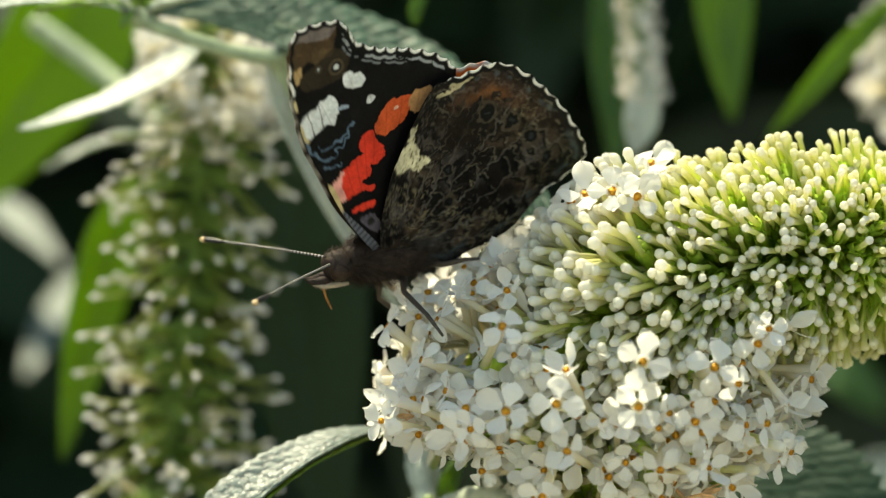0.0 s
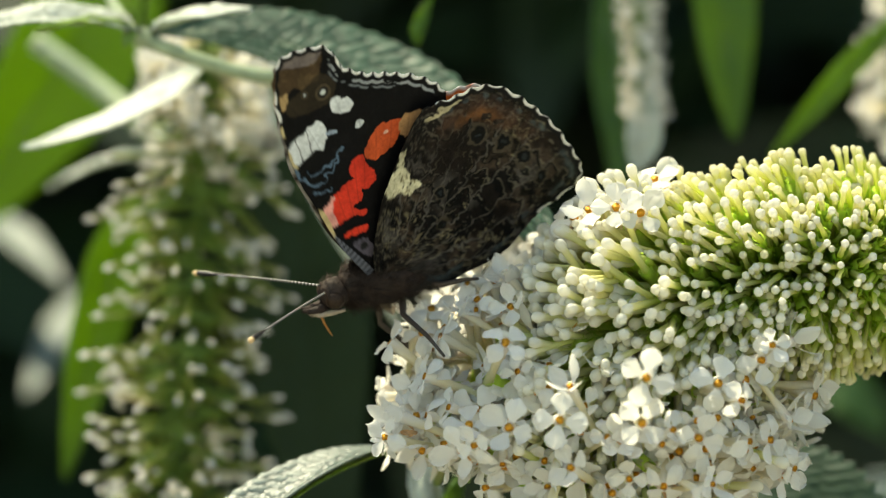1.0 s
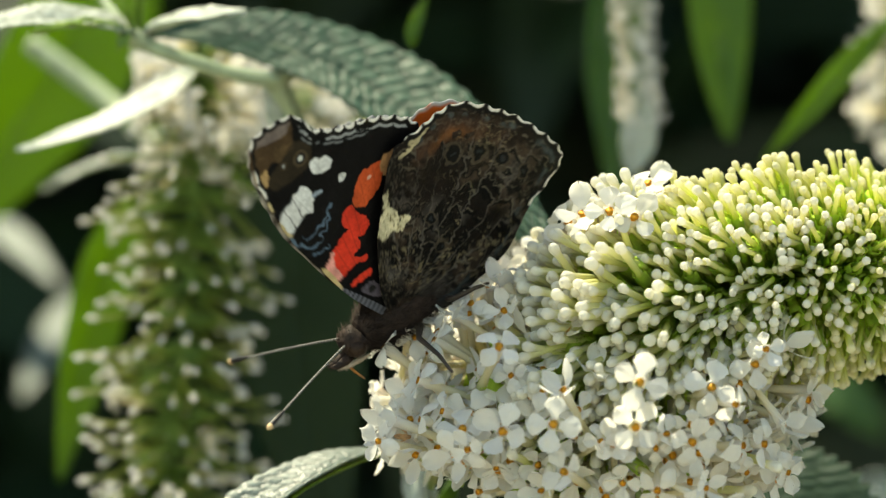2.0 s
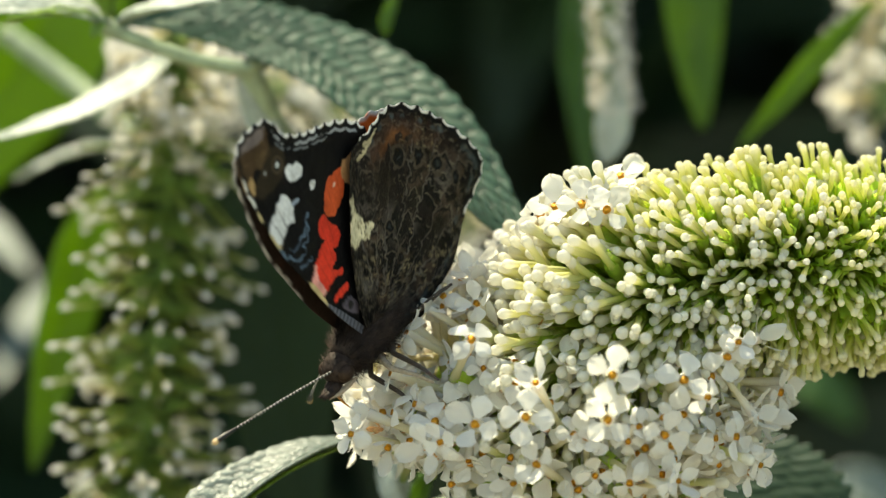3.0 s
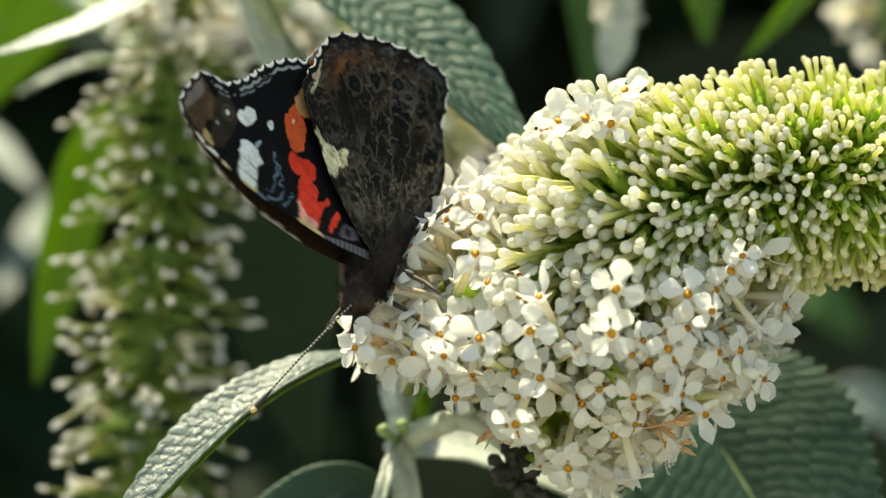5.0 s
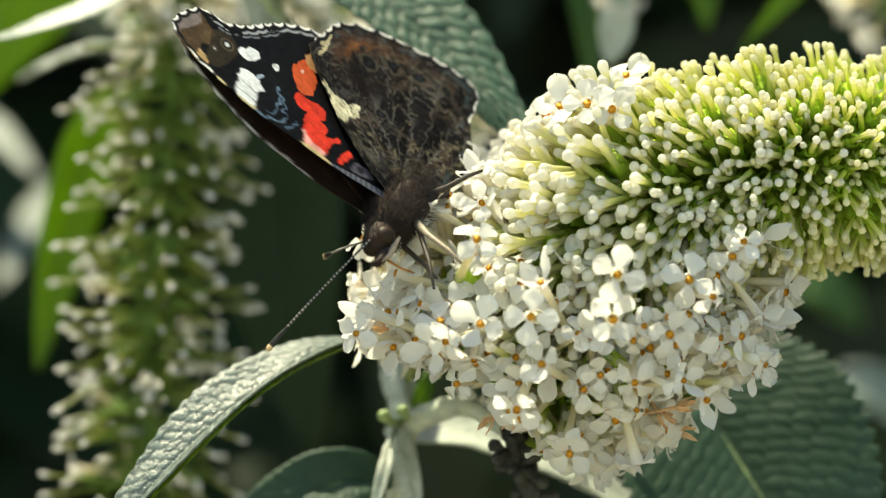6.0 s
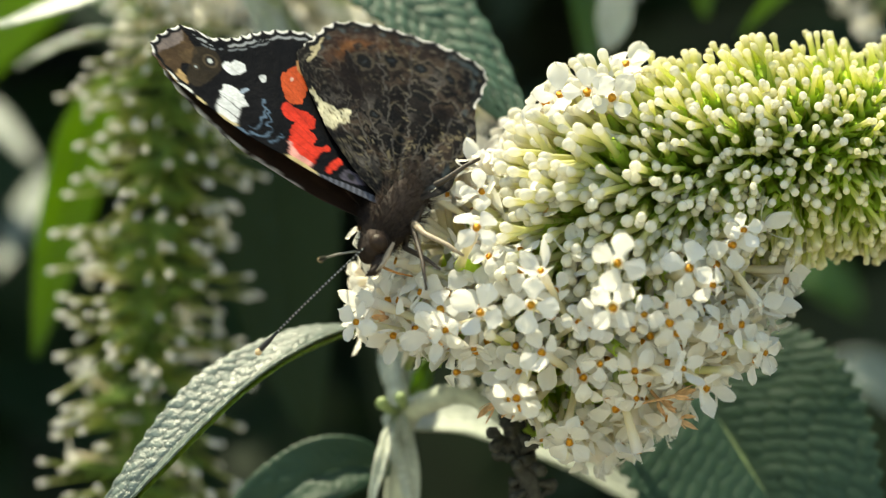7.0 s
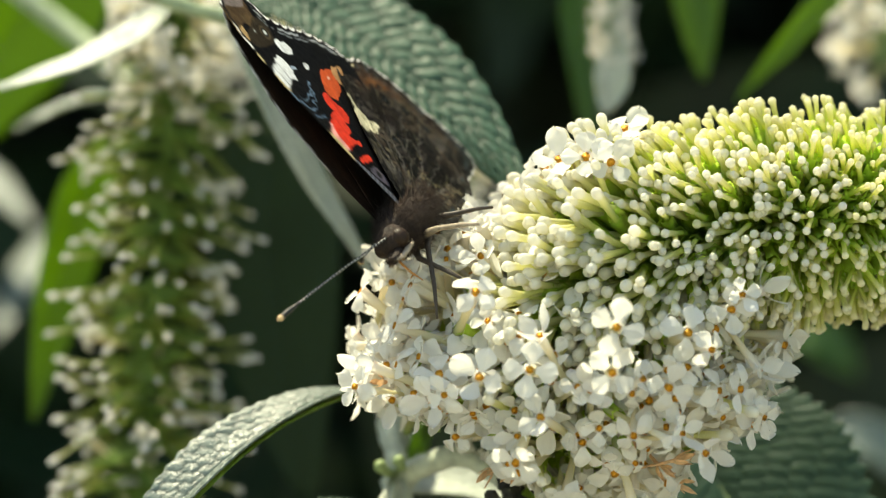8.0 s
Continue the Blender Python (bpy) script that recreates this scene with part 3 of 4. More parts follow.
    for line in ([(-11.0, 15.9), (-9.6, 14.4), (-7.5, 14.6), (-6.2, 15.8), (-5.8, 18.0)], [(-9.4, 15.4), (-8.2, 15.4), (-5.8, 17.3)], [(-9.0, 13.0), (-7.8, 12.6), (-6.9, 13.2)]):
        paint(col, (stroke(jx + 0.5 * grain(x, y, 1.3, 12), jy + 0.5 * grain(x, y, 1.3, 13), line) < 0.17 + 0.1 * grain(x, y, 0.9, 14)), (0.075, 0.115, 0.165))
    red, deep = (0.58, 0.036, 0.020), (0.46, 0.070, 0.022)
    paint(col, inside(jx, jy, [(-2.5, 16.8), (-2.2, 18.3), (-1.4, 19.5), (0.0, 20.5), (2.1, 20.7), (2.0, 19.6), (1.6, 18.2), (0.5, 16.9), (-0.6, 16.1), (-1.4, 15.9)]), deep)
    paint(col, inside(jx, jy, [(2.0, 20.7), (4.2, 21.4), (4.6, 20.6), (3.6, 18.9), (2.8, 18.3), (1.9, 18.8)]), (0.38, 0.20, 0.09))
    paint(col, np.hypot(jx - 0.1, jy - 19.2) < 0.28, (0.62, 0.36, 0.28))
    paint(col, inside(jx, jy, [(-4.4, 14.9), (-4.0, 16.3), (-3.0, 17.1), (-2.5, 16.5), (-2.2, 15.6), (-1.2, 14.6), (-0.9, 13.4), (-1.6, 12.8), (-2.6, 12.6), (-3.4, 13.5)]), red)
    paint(col, inside(jx, jy, [(-7.3, 10.5), (-6.4, 11.8), (-5.1, 13.4), (-3.6, 13.9), (-2.6, 12.4), (-2.7, 11.3), (-3.7, 10.6), (-3.1, 10.1), (-1.9, 9.9), (-2.1, 9.2), (-3.6, 9.3), (-5.0, 8.7), (-6.2, 8.5)]), red)
    paint(col, inside(jx, jy, [(-7.4, 10.4), (-6.6, 11.8), (-6.0, 12.0), (-6.4, 10.4), (-5.5, 8.7), (-6.2, 8.3)]), (0.64, 0.28, 0.24))
    paint(col, inside(jx, jy, [(-8.0, 10.4), (-7.3, 10.3), (-6.2, 8.3), (-5.9, 6.9), (-7.0, 8.2)]), (0.44, 0.34, 0.17))
    paint(col, inside(jx, jy, [(-4.6, 7.0), (-3.7, 7.6), (-1.8, 8.0), (-1.8, 7.3), (-3.1, 6.9), (-4.3, 6.6)]), red)
    paint(col, inside(jx, jy, [(-3.4, 5.6), (-1.8, 6.2), (-0.6, 4.4), (-1.4, 3.8)]), (0.075, 0.065, 0.085))
    paint(col, np.hypot(x + 2.0, y - 5.2) < 0.5, (0.015, 0.015, 0.015))
    x, y = x0, y0
    r, th = np.hypot(x, y), np.arctan2(y, x)
    shade = 1 + 0.30 * fractal(x, y, 0.8, 91) + 0.15 * grain(x, y, 3.5, 92)
    col *= np.clip(shade, 0.45, 1.5)[:, None]
    for a in (2.02, 1.92, 1.83, 1.75, 1.66, 1.56, 1.45, 1.34, 1.22):
        off = np.abs(th - a - 0.03 * np.sin(r * 0.25)) * r
        paint(col, (off < 0.09) & (r > 6), (0.004, 0.004, 0.005), 0.22)
    costal = inside(x, y, [(-6.6, 7.2), (-5.6, 7.0), (0.2, 1.0), (0.0, -0.2), (-1.0, 0.6)])
    along = (-x + y) / 1.414
    paint(col, costal & (np.sin(along * 8.5) > -0.1), (0.15, 0.155, 0.19))
    outer = (y > 22.5) & (x > -14)
    paint(col, outer & (edge > 0.85) & (edge < 1.2) & (x > -7.5) & (fractal(x, y, 1.0, 9) > -0.1), (0.26, 0.27, 0.28))
    paint(col, outer & (edge > 1.5) & (edge < 1.75) & (x > -7.5) & (x < 2) & (fractal(x, y, 1.3, 19) > 0.0), (0.14, 0.15, 0.16))
    paint(col, outer & (edge < 0.7), (0.004, 0.004, 0.004))
    paint(col, outer & (edge < 0.31 + 0.14 * grain(x, y, 1.1, 77)) & (tooth + 0.3 * grain(x, y, 0.7, 78) < 0.7) & (x < 7.6), (0.70, 0.68, 0.64))
    return col


def hind_pattern(x, y, edge, tooth):
    """Dark marbled underside: brown and black waves, thin golden lines, cream mark, brown rim with sun shining through
    painted in, and dim eye rings.
    """
    jx, jy = x + 0.35 * grain(x, y, 1.6, 7), y + 0.35 * grain(x, y, 1.6, 8)
    col = np.tile(np.array([0.006, 0.0042, 0.0035]), (len(x), 1))
    # scrolls between the veins, with thin pale outlines
    wx, wy = x + 0.5 * grain(x, y, 0.9, 43) + 0.25 * grain(x, y, 2.2, 45), y + 0.5 * grain(x, y, 0.9, 44) + 0.25 * grain(x, y, 2.2, 47)
    r = np.hypot(wx - 1, wy)
    vein = np.arctan2(wy, wx - 1) / 0.185
    lane = vein - np.floor(vein)
    zig = np.abs(lane - 0.5) * 2
    q = r / 2.1 + 0.42 * zig + 0.75 * fractal(wx, wy, 0.36, 41) + 0.3 * np.floor(vein)
    f1 = q - np.floor(q)
    blot = fractal(wx, wy, 0.42, 52)
    paint(col, np.clip(blot * 2.4, 0, 1), (0.044, 0.030, 0.021), 0.9)
    paint(col, np.clip(fractal(wx, wy, 0.30, 54) * 3 - 0.5, 0, 1), (0.062, 0.055, 0.050), 0.75)
    paint(col, np.clip(fractal(wx, wy, 0.5, 53) * 4 - 0.2, 0, 1), (0.003, 0.0025, 0.0025), 0.9)
    paint(col, np.clip(1.4 - np.abs(f1 - 0.10) / 0.13, 0, 1), (0.0015, 0.0015, 0.0015), 1.0)
    fine = grain(x, y, 0.45, 46)
    paint(col, (np.abs(f1 - 0.28) < 0.06) & (fine + 0.8 * grain(x, y, 2.2, 48) + 0.4 * grain(x, y, 5, 49) > -0.1), (0.13, 0.112, 0.085), 0.58)
    squig = np.abs(fractal(wx, wy, 1.0, 61)) < 0.06
    lichen = np.exp(-((x - 13.0) ** 2 / 26 + (y - 3.6) ** 2 / 5)) + np.exp(-((x - 1.5) ** 2 / 5 + (y - 7.5) ** 2 / 9)) + np.exp(-((x - 17.0) ** 2 / 14 + (y - 17.0) ** 2 / 6))
    paint(col, squig & (lichen + 0.5 * grain(x, y, 0.5, 71) > 0.35), (0.17, 0.14, 0.085), 0.7)
    spk = grain(x, y, 4.0, 81) > 0.62
    paint(col, spk & (grain(x, y, 0.3, 82) > -0.1), (0.10, 0.088, 0.07), 0.55)
    off = np.minimum(lane, 1 - lane) * 0.185 * r
    paint(col, (off < 0.11) & (r > 5) & (edge > 1.2), (0.10, 0.09, 0.08), 0.6)
    smooth = np.exp(-((x - 8.0) ** 2 / 14 + (y - 16.0) ** 2 / 12))
    paint(col, smooth, (0.008, 0.005, 0.004), 0.9)
    # brown rim reddened: sunlight passing through the wing is painted into the scales
    rim_glow = np.exp(-((edge - 2.4) / 1.1) ** 2) * (x > 6.5) * np.clip((y - 13) / 5, 0, 1)
    paint(col, rim_glow * (0.6 + 0.5 * grain(x, y, 0.9, 98)), (0.055, 0.028, 0.018), 0.7)
    # orange patch below the rim, painted as sun shining through
    patch_glow = np.exp(-((edge - 3.4) / 0.7) ** 2) * np.exp(-((x - 11.5) / 3.4) ** 2) * (y > 13) * (grain(x, y, 1.2, 95) > -0.3)
    paint(col, patch_glow, (0.13, 0.052, 0.018), 0.85)
    teal = np.exp(-((edge - 1.3) / 0.35) ** 2) * (x > 6) * (grain(x, y, 1.1, 97) > 0)
    paint(col, teal, (0.04, 0.055, 0.06), 0.8)
    for cx, cy, q in ((11.5, 17.6, 1.2), (14.8, 16.2, 1.25), (17.7, 13.7, 1.2), (20.3, 11.0, 0.9), (7.6, 6.8, 0.8), (6.9, 11.0, 0.7)):
        d = np.hypot(jx - cx, jy - cy)
        paint(col, (d < q * 1.12) & (d > q * 0.8), (0.05, 0.04, 0.028), 0.8)
        paint(col, d < q * 0.72, (0.003, 0.003, 0.003))
        paint(col, d < q * 0.25, (0.016, 0.02, 0.023))
    cream = inside(jx, jy, [(1.2, 16.9), (1.9, 16.8), (1.8, 14.9), (3.0, 14.2), (3.2, 13.2), (4.5, 12.5), (3.4, 12.1), (2.8, 11.2), (1.5, 11.5), (0.0, 11.2), (-0.3, 12.2), (0.2, 13.8)])
    paint(col, cream & (fractal(x, y, 1.5, 33) < 0.38), (0.55, 0.50, 0.34))
    paint(col, cream & (fractal(x, y, 3.0, 34) > 0.30), (0.16, 0.13, 0.07))
    lip = inside(jx, jy, [(4.2, 20.5), (6.2, 22.6), (9, 23.5), (8.5, 22.2), (5.8, 20.6)])
    paint(col, lip & (fractal(x, y, 1.4, 36) > -0.1), (0.34, 0.29, 0.18))
    col *= np.clip(1 + 0.35 * fractal(x, y, 0.7, 93) + 0.25 * grain(x, y, 3.0, 94), 0.4, 1.7)[:, None]
    outer = (y > 6) & (x > 5.5)
    paint(col, outer & (edge < 0.75), (0.004, 0.004, 0.004))
    paint(col, outer & (edge < 0.28 + 0.16 * grain(x, y, 1.1, 79)) & (tooth + 0.3 * grain(x, y, 0.7, 80) < 0.7), (0.66, 0.63, 0.58))
    return col


def upper_pattern(x, y, edge, tooth):
    """Brown-black upper side with an orange-red rim."""
    col = np.tile(np.array([0.020, 0.012, 0.009]), (len(x), 1))
    paint(col, fractal(x, y, 0.8, 15) * 2, (0.035, 0.02, 0.014))
    paint(col, (edge < 2.4) & (x > 7) & (y > 9), (0.62, 0.12, 0.02))
    paint(col, (edge < 0.5) & (grain(x, y, 1.2, 4) > -0.2) & (y > 8), (0.65, 0.62, 0.58))
    return col


def wing_mesh(name, outline, hub, pattern, camber, rows=170, steps=520, relief=0.05):
    loop_ = outline + [outline[0]]
    rim = [Vector((p.x, p.y)) for p in spline([(a, b, 0) for a, b in loop_], steps)]
    rim = np.array([(p.x, p.y) for p in rim])
    # scalloped outer margin
    k = np.arange(steps)
    far = np.clip((np.hypot(rim[:, 0], rim[:, 1]) - 19) / 4, 0, 1)
    wayout = rim - np.array(hub)
    wayout /= np.linalg.norm(wayout, axis=1)[:, None] + 1e-9
    tooth = np.sin(k / steps * 2 * np.pi * 30 + 0.5 * np.sin(k / steps * 40))
    rim = rim + wayout * (0.15 * tooth * far)[:, None]
    t = (np.arange(rows + 1) / rows)[:, None, None]
    grid = np.array(hub) * (1 - t) + rim[None] * t
    x, y = grid[..., 0].ravel(), grid[..., 1].ravel()
    edge = np.full(len(x), 99.0)
    for a in range(0, steps, 2):
        edge = np.minimum(edge, np.hypot(x - rim[a, 0], y - rim[a, 1]))
    col = pattern(x, y, edge, np.tile(tooth, rows + 1))
    r, th = np.hypot(x, y), np.arctan2(y, x)
    z = camber * np.sin(np.clip(r / 32, 0, 1) * np.pi) + relief * np.abs(np.sin(th * 9)) * np.clip(r / 6, 0, 1) + 0.25 * grain(x, y, 0.12, 3)
    verts = np.column_stack([x * 0.985, y * 0.985, z]) * MM
    faces = [(i * steps + j, i * steps + (j + 1) % steps, (i + 1) * steps + (j + 1) % steps, (i + 1) * steps + j)
             for i in range(rows) for j in range(steps)]
    me = mesh_of(name, verts.tolist(), faces)
    soft = col.reshape(rows + 1, steps, 3)
    for _ in range(1):
        soft = (np.roll(soft, 1, 1) + 2 * soft + np.roll(soft, -1, 1)) / 4
        soft[1:-1] = (soft[:-2] + 2 * soft[1:-1] + soft[2:]) / 4
    col = soft.reshape(-1, 3)
    layer = me.color_attributes.new("scales", "FLOAT_COLOR", "POINT")
    layer.data.foreach_set("color", np.column_stack([col, np.ones(len(col))]).ravel())
    return me


def wing_material():
    mat, nt, b, add, link = material("wing_scales")
    at = add("VertexColor")
    at.layer_name = "scales"
    tc = add("TexCoord")
    n1 = add("TexNoise")
    n1.inputs["Scale"].default_value = 5500
    n1.inputs["Detail"].default_value = 3
    link(tc.outputs["Object"], n1.inputs["Vector"])
    hs = add("HueSaturation")
    mr = add("MapRange")
    mr.inputs[3].default_value = 0.78
    mr.inputs[4].default_value = 1.22
    link(n1.outputs[0], mr.inputs[0])
    link(mr.outputs[0], hs.inputs["Value"])
    link(at.outputs[0], hs.inputs["Color"])
    link(hs.outputs[0], b.inputs["Base Color"])
    b.inputs["Roughness"].default_value = 0.5
    b.inputs["Specular IOR Level"].default_value = 0.09
    n2 = add("TexNoise")
    n2.inputs["Scale"].default_value = 900
    link(tc.outputs["Object"], n2.inputs["Vector"])
    bp = add("Bump")
    bp.inputs["Strength"].default_value = 0.5
    bp.inputs["Distance"].default_value = 0.0002
    link(n2.outputs[0], bp.inputs["Height"])
    bp2 = add("Bump")
    bp2.inputs["Strength"].default_value = 0.4
    bp2.inputs["Distance"].default_value = 0.0001
    link(n1.outputs[0], bp2.inputs["Height"])
    link(bp.outputs[0], bp2.inputs["Normal"])
    link(bp2.outputs[0], b.inputs["Normal"])
    return mat


WING = wing_material()
FUR = plain("body_fur", (0.027, 0.0165, 0.012), 0.75, 0.7, 1200, bump=0.8, gloss=0.25)
FUR_PALE = plain("pale_fur", (0.34, 0.27, 0.20), 0.8, 0.3, 2500, bump=0.6, gloss=0.2)
EYE_MAT = plain("eye_brown", (0.028, 0.016, 0.010), 0.45, 0.4, 4000, gloss=0.15)
LEG_MAT = plain("leg_brown", (0.05, 0.036, 0.026), 0.55, 0.4, 3000)
LEG_PALE = plain("leg_pale", (0.30, 0.24, 0.17), 0.55, 0.4, 3000)
TONGUE = plain("tongue_orange", (0.45, 0.20, 0.05), 0.5, 0.3, 3000, 0.2)
ANT_BLACK = plain("antenna_black", (0.012, 0.011, 0.010), 0.4, 0.4, 3000)
ANT_WHITE = plain("antenna_white", (0.38, 0.36, 0.33), 0.6, 0.2, 3000)
ANT_TIP = plain("antenna_tip", (0.60, 0.42, 0.22), 0.6, 0.2, 3000)


def hairy(points, radii, squash, hairs, seed, length=1.3, back=0.6):
    """A tapered rounded body piece with short lying hairs."""
    rnd = random.Random(seed)
    v, f = tube([Vector(p) * MM for p in points], [r * MM for r in radii], 14)
    c = [Vector(p) for p in points]
    v = [Vector((q.x, q.y, q.z * squash)) for q in v]
    pieces = [(v, f)]
    for _ in range(hairs):
        k = rnd.uniform(0, len(points) - 1.001)
        i = int(k)
        p = c[i].lerp(c[i + 1], k - i)
        r = radii[i] * (1 - (k - i)) + radii[i + 1] * (k - i)
        way = (c[i + 1] - c[i]).normalized()
        a = rnd.uniform(0, 2 * math.pi)
        x = way.orthogonal().normalized()
        out = x * math.cos(a) + way.cross(x) * math.sin(a)
        root = p + out * r * 0.92
        root.z *= squash
        aim = (out + way * back + Vector((rnd.uniform(-1, 1), rnd.uniform(-1, 1), rnd.uniform(-1, 1))) * 0.35).normalized()
        n = aim.orthogonal().normalized() * 0.035
        m = aim.cross(n)
        tip = root + aim * length * rnd.uniform(0.5, 1.2)
        pieces.append(([(root + n) * MM, (root - n * 0.5 + m) * MM, (root - n * 0.5 - m) * MM, tip * MM], [(0, 1, 3), (1, 2, 3), (2, 0, 3)]))
    return mesh_of("fur", *joined(pieces))


def antenna(parent, name, base, way):
    way = Vector(way).normalized()
    sag = Vector((0, -0.04, 0))
    n = 34
    pts = [Vector(base) + way * (17.2 * k / n) + sag * (k / n) ** 2 * 17 for k in range(n + 1)]
    root = Vector(base) * MM
    rad = [0.12 + (0.20 * min(1, max(0, (k / n - 0.80) / 0.1)) if k < n else 0.08) for k in range(n + 1)]
    v, f = tube([p * MM - root for p in pts], [r * MM for r in rad], 8)
    ob = put(name, mesh_of(name, v, f), ANT_BLACK, parent, "black antenna with fine white rings", Matrix.Translation(root))
    ring = mesh_of("ring", *tube([(0, 0, 0), (0, 0, 0.17 * MM)], [0.136 * MM, 0.136 * MM], 8))
    for k in range(1, 30):
        s = k / 30 * 0.82
        p = Vector(base) + way * (17.2 * s) + sag * s * s * 17
        put("ring", ring, ANT_WHITE, ob, "", Matrix.LocRotScale(p * MM - root, frame_on(way), None))
    p = pts[-1]
    v, f = tube([(p - way * 0.5) * MM - root, (p - way * 0.1) * MM - root, (p + way * 0.2) * MM - root], [0.36 * MM, 0.33 * MM, 0.10 * MM], 8)
    put("club_tip", mesh_of("club_tip", v, f), ANT_TIP, ob, "pale club tip")
    return ob


def leg(parent, name, hip, knee, foot, mat):
    h, k, t = Vector(hip), Vector(knee), Vector(foot)
    mid = k.lerp(t, 0.55) + Vector((0.25, 0.1, 0))
    pts = [h, h.lerp(k, 0.5), k, mid, t]
    v, f = tube([(p - h) * MM for p in pts], [0.52 * MM, 0.46 * MM, 0.34 * MM, 0.26 * MM, 0.16 * MM], 7)
    spines = []
    rnd = random.Random(int(hip[0] * 100))
    for i in range(14):
        p = k.lerp(t, i / 14) - h
        d = Vector((rnd.uniform(-1, 1), rnd.uniform(-1, 1), rnd.uniform(-1, 1))).normalized()
        n = d.orthogonal().normalized() * 0.03
        spines.append(([(p + n) * MM, (p - n) * MM, (p + d.cross(n)) * MM, (p + d * 0.55) * MM], [(0, 1, 3), (1, 2, 3), (2, 0, 3)]))
    return put(name, mesh_of(name, *joined([(v, f)] + spines)), mat, parent, "", Matrix.Translation(h * MM))


# hip, knee, rest foot, material, and where the foot holds on from when on
LEGS = {
    "mid_leg": ((3.4, -3.0, 1.4), (3.6, -6.6, 2.6), (8.4, -15.2, 4.6), LEG_MAT, [(0.0, (816, 645, -20)), (5.2, (816, 645, -20)), (6.3, (803, 693, -22)), (7.2, (803, 693, -22)), (7.5, (831, 722, -24)), (8.0, (831, 722, -24))]),
    "fore_leg": ((0.8, -3.0, 1.2), (4.0, -5.6, 3.4), (9.6, -8.6, 3.6), LEG_PALE, [(0.0, (730, 505, 30)), (1.7, (740, 515, 28)), (2.8, (830, 664, -20)), (5.2, (830, 664, -20)), (6.3, (893, 650, -24)), (7.2, (893, 650, -24)), (7.7, (890, 560, -22)), (8.0, (886, 470, -20))]),
    "far_leg": ((1.4, -3.2, -0.8), (1.2, -6.6, -1.0), (5.2, -11.6, -0.6), LEG_MAT, [(0.0, (800, 700, 6)), (3.5, (809, 727, -18)), (5.2, (809, 727, -18)), (6.3, (835, 668, -20)), (7.2, (835, 668, -20)), (7.7, (886, 575, -18)), (8.0, (886, 575, -18))]),
    "hind_leg": ((6.0, -2.2, 0.4), (9.0, -3.4, 1.8), (13.4, -4.6, 2.0), LEG_MAT, [(0.0, (890, 455, -8)), (5.2, (895, 462, -12)), (8.0, (950, 432, -10))]),
}


ABDOMEN_ROOT = Vector((6.0, -0.6, -0.7)) * MM


def butterfly():
    ob = thing("butterfly", "dark butterfly, red band, white spots, wings closed, on white flowers", "butterfly")
    moving = {}
    moving["forewing"] = put("forewing", wing_mesh("forewing", FORE, (-2.5, 14), fore_pattern, 0.5), WING, ob, "black forewing with red band and white spots", pose(0, 0, 1.0 * MM))
    moving["hindwing"] = put("hindwing", wing_mesh("hindwing", HIND, (9, 12), hind_pattern, 0.7, relief=0.2), WING, ob, "dark brown marbled hindwing with cream mark", pose(0, 0, 1.35 * MM))
    for name, outline, hub in (("far_forewing", FORE, (-2.5, 14)), ("far_hindwing", HIND, (9, 12))):
        w = put(name, wing_mesh(name, [(a * 0.965, b * 0.965) for a, b in outline], hub, upper_pattern, -0.4, 60, 200), WING, ob, "wing of the other side, brown-black with orange rim")
        moving[name] = w
    for w in ob.children:
        s = w.modifiers.new("thick", "SOLIDIFY")
        s.thickness = 0.06 * MM
    put("thorax", hairy([(-3.6, -0.7, 0), (-2.4, -0.8, 0), (0, -0.7, 0), (3, -0.8, 0), (6, -0.6, 0), (7.4, -0.2, 0)], [1.7, 2.4, 3.0, 3.1, 2.7, 1.8], 0.88, 3400, 3, 1.9),
        FUR, ob, "furry dark brown thorax")
    moving["abdomen"] = put("abdomen", hairy([(0, 0, 0), (2, 0.5, 0), (5, 1.4, 0), (8, 2.4, 0), (11, 3.5, 0), (12.4, 4.0, 0)], [1.3, 1.5, 1.55, 1.4, 1.0, 0.4], 0.9, 700, 4, 0.8),
                            FUR, ob, "dark brown abdomen", Matrix.Translation(ABDOMEN_ROOT))
    head = put("head", hairy([(-6.2, -1.6, 0), (-5.6, -1.4, 0), (-4.6, -1.1, 0), (-3.6, -0.8, 0)], [0.9, 1.6, 1.9, 1.7], 1.0, 420, 5, 1.0), FUR, ob, "furry brown head")
    for side in (1, -1):
        bm = bmesh.new()
        bmesh.ops.create_icosphere(bm, subdivisions=3, radius=1.15 * MM)
        me = bpy.data.meshes.new("eye")
        bm.to_mesh(me)
        bm.free()
        me.polygons.foreach_set("use_smooth", [True] * len(me.polygons))
        put("eye", me, EYE_MAT, head, "brown compound eye", pose(-5.0 * MM, -1.2 * MM, side * 1.15 * MM))
        put("palp", hairy([(-5.6, -2.2, side * 0.45), (-6.6, -2.6, side * 0.4), (-7.8, -2.6, side * 0.3), (-8.6, -2.2, side * 0.25)], [0.5, 0.62, 0.42, 0.12], 1.0, 80, 6, 0.5),
            FUR, head, "pointed brown palp")
        put("cheek", hairy([(-8.0, -2.75, side * 0.5), (-6.8, -3.0, side * 0.85), (-5.4, -2.75, side * 1.35), (-4.0, -2.6, side * 1.7)], [0.10, 0.28, 0.32, 0.16], 1.0, 90, 7, 0.35),
            FUR_PALE, head, "cream stripe under the eye")
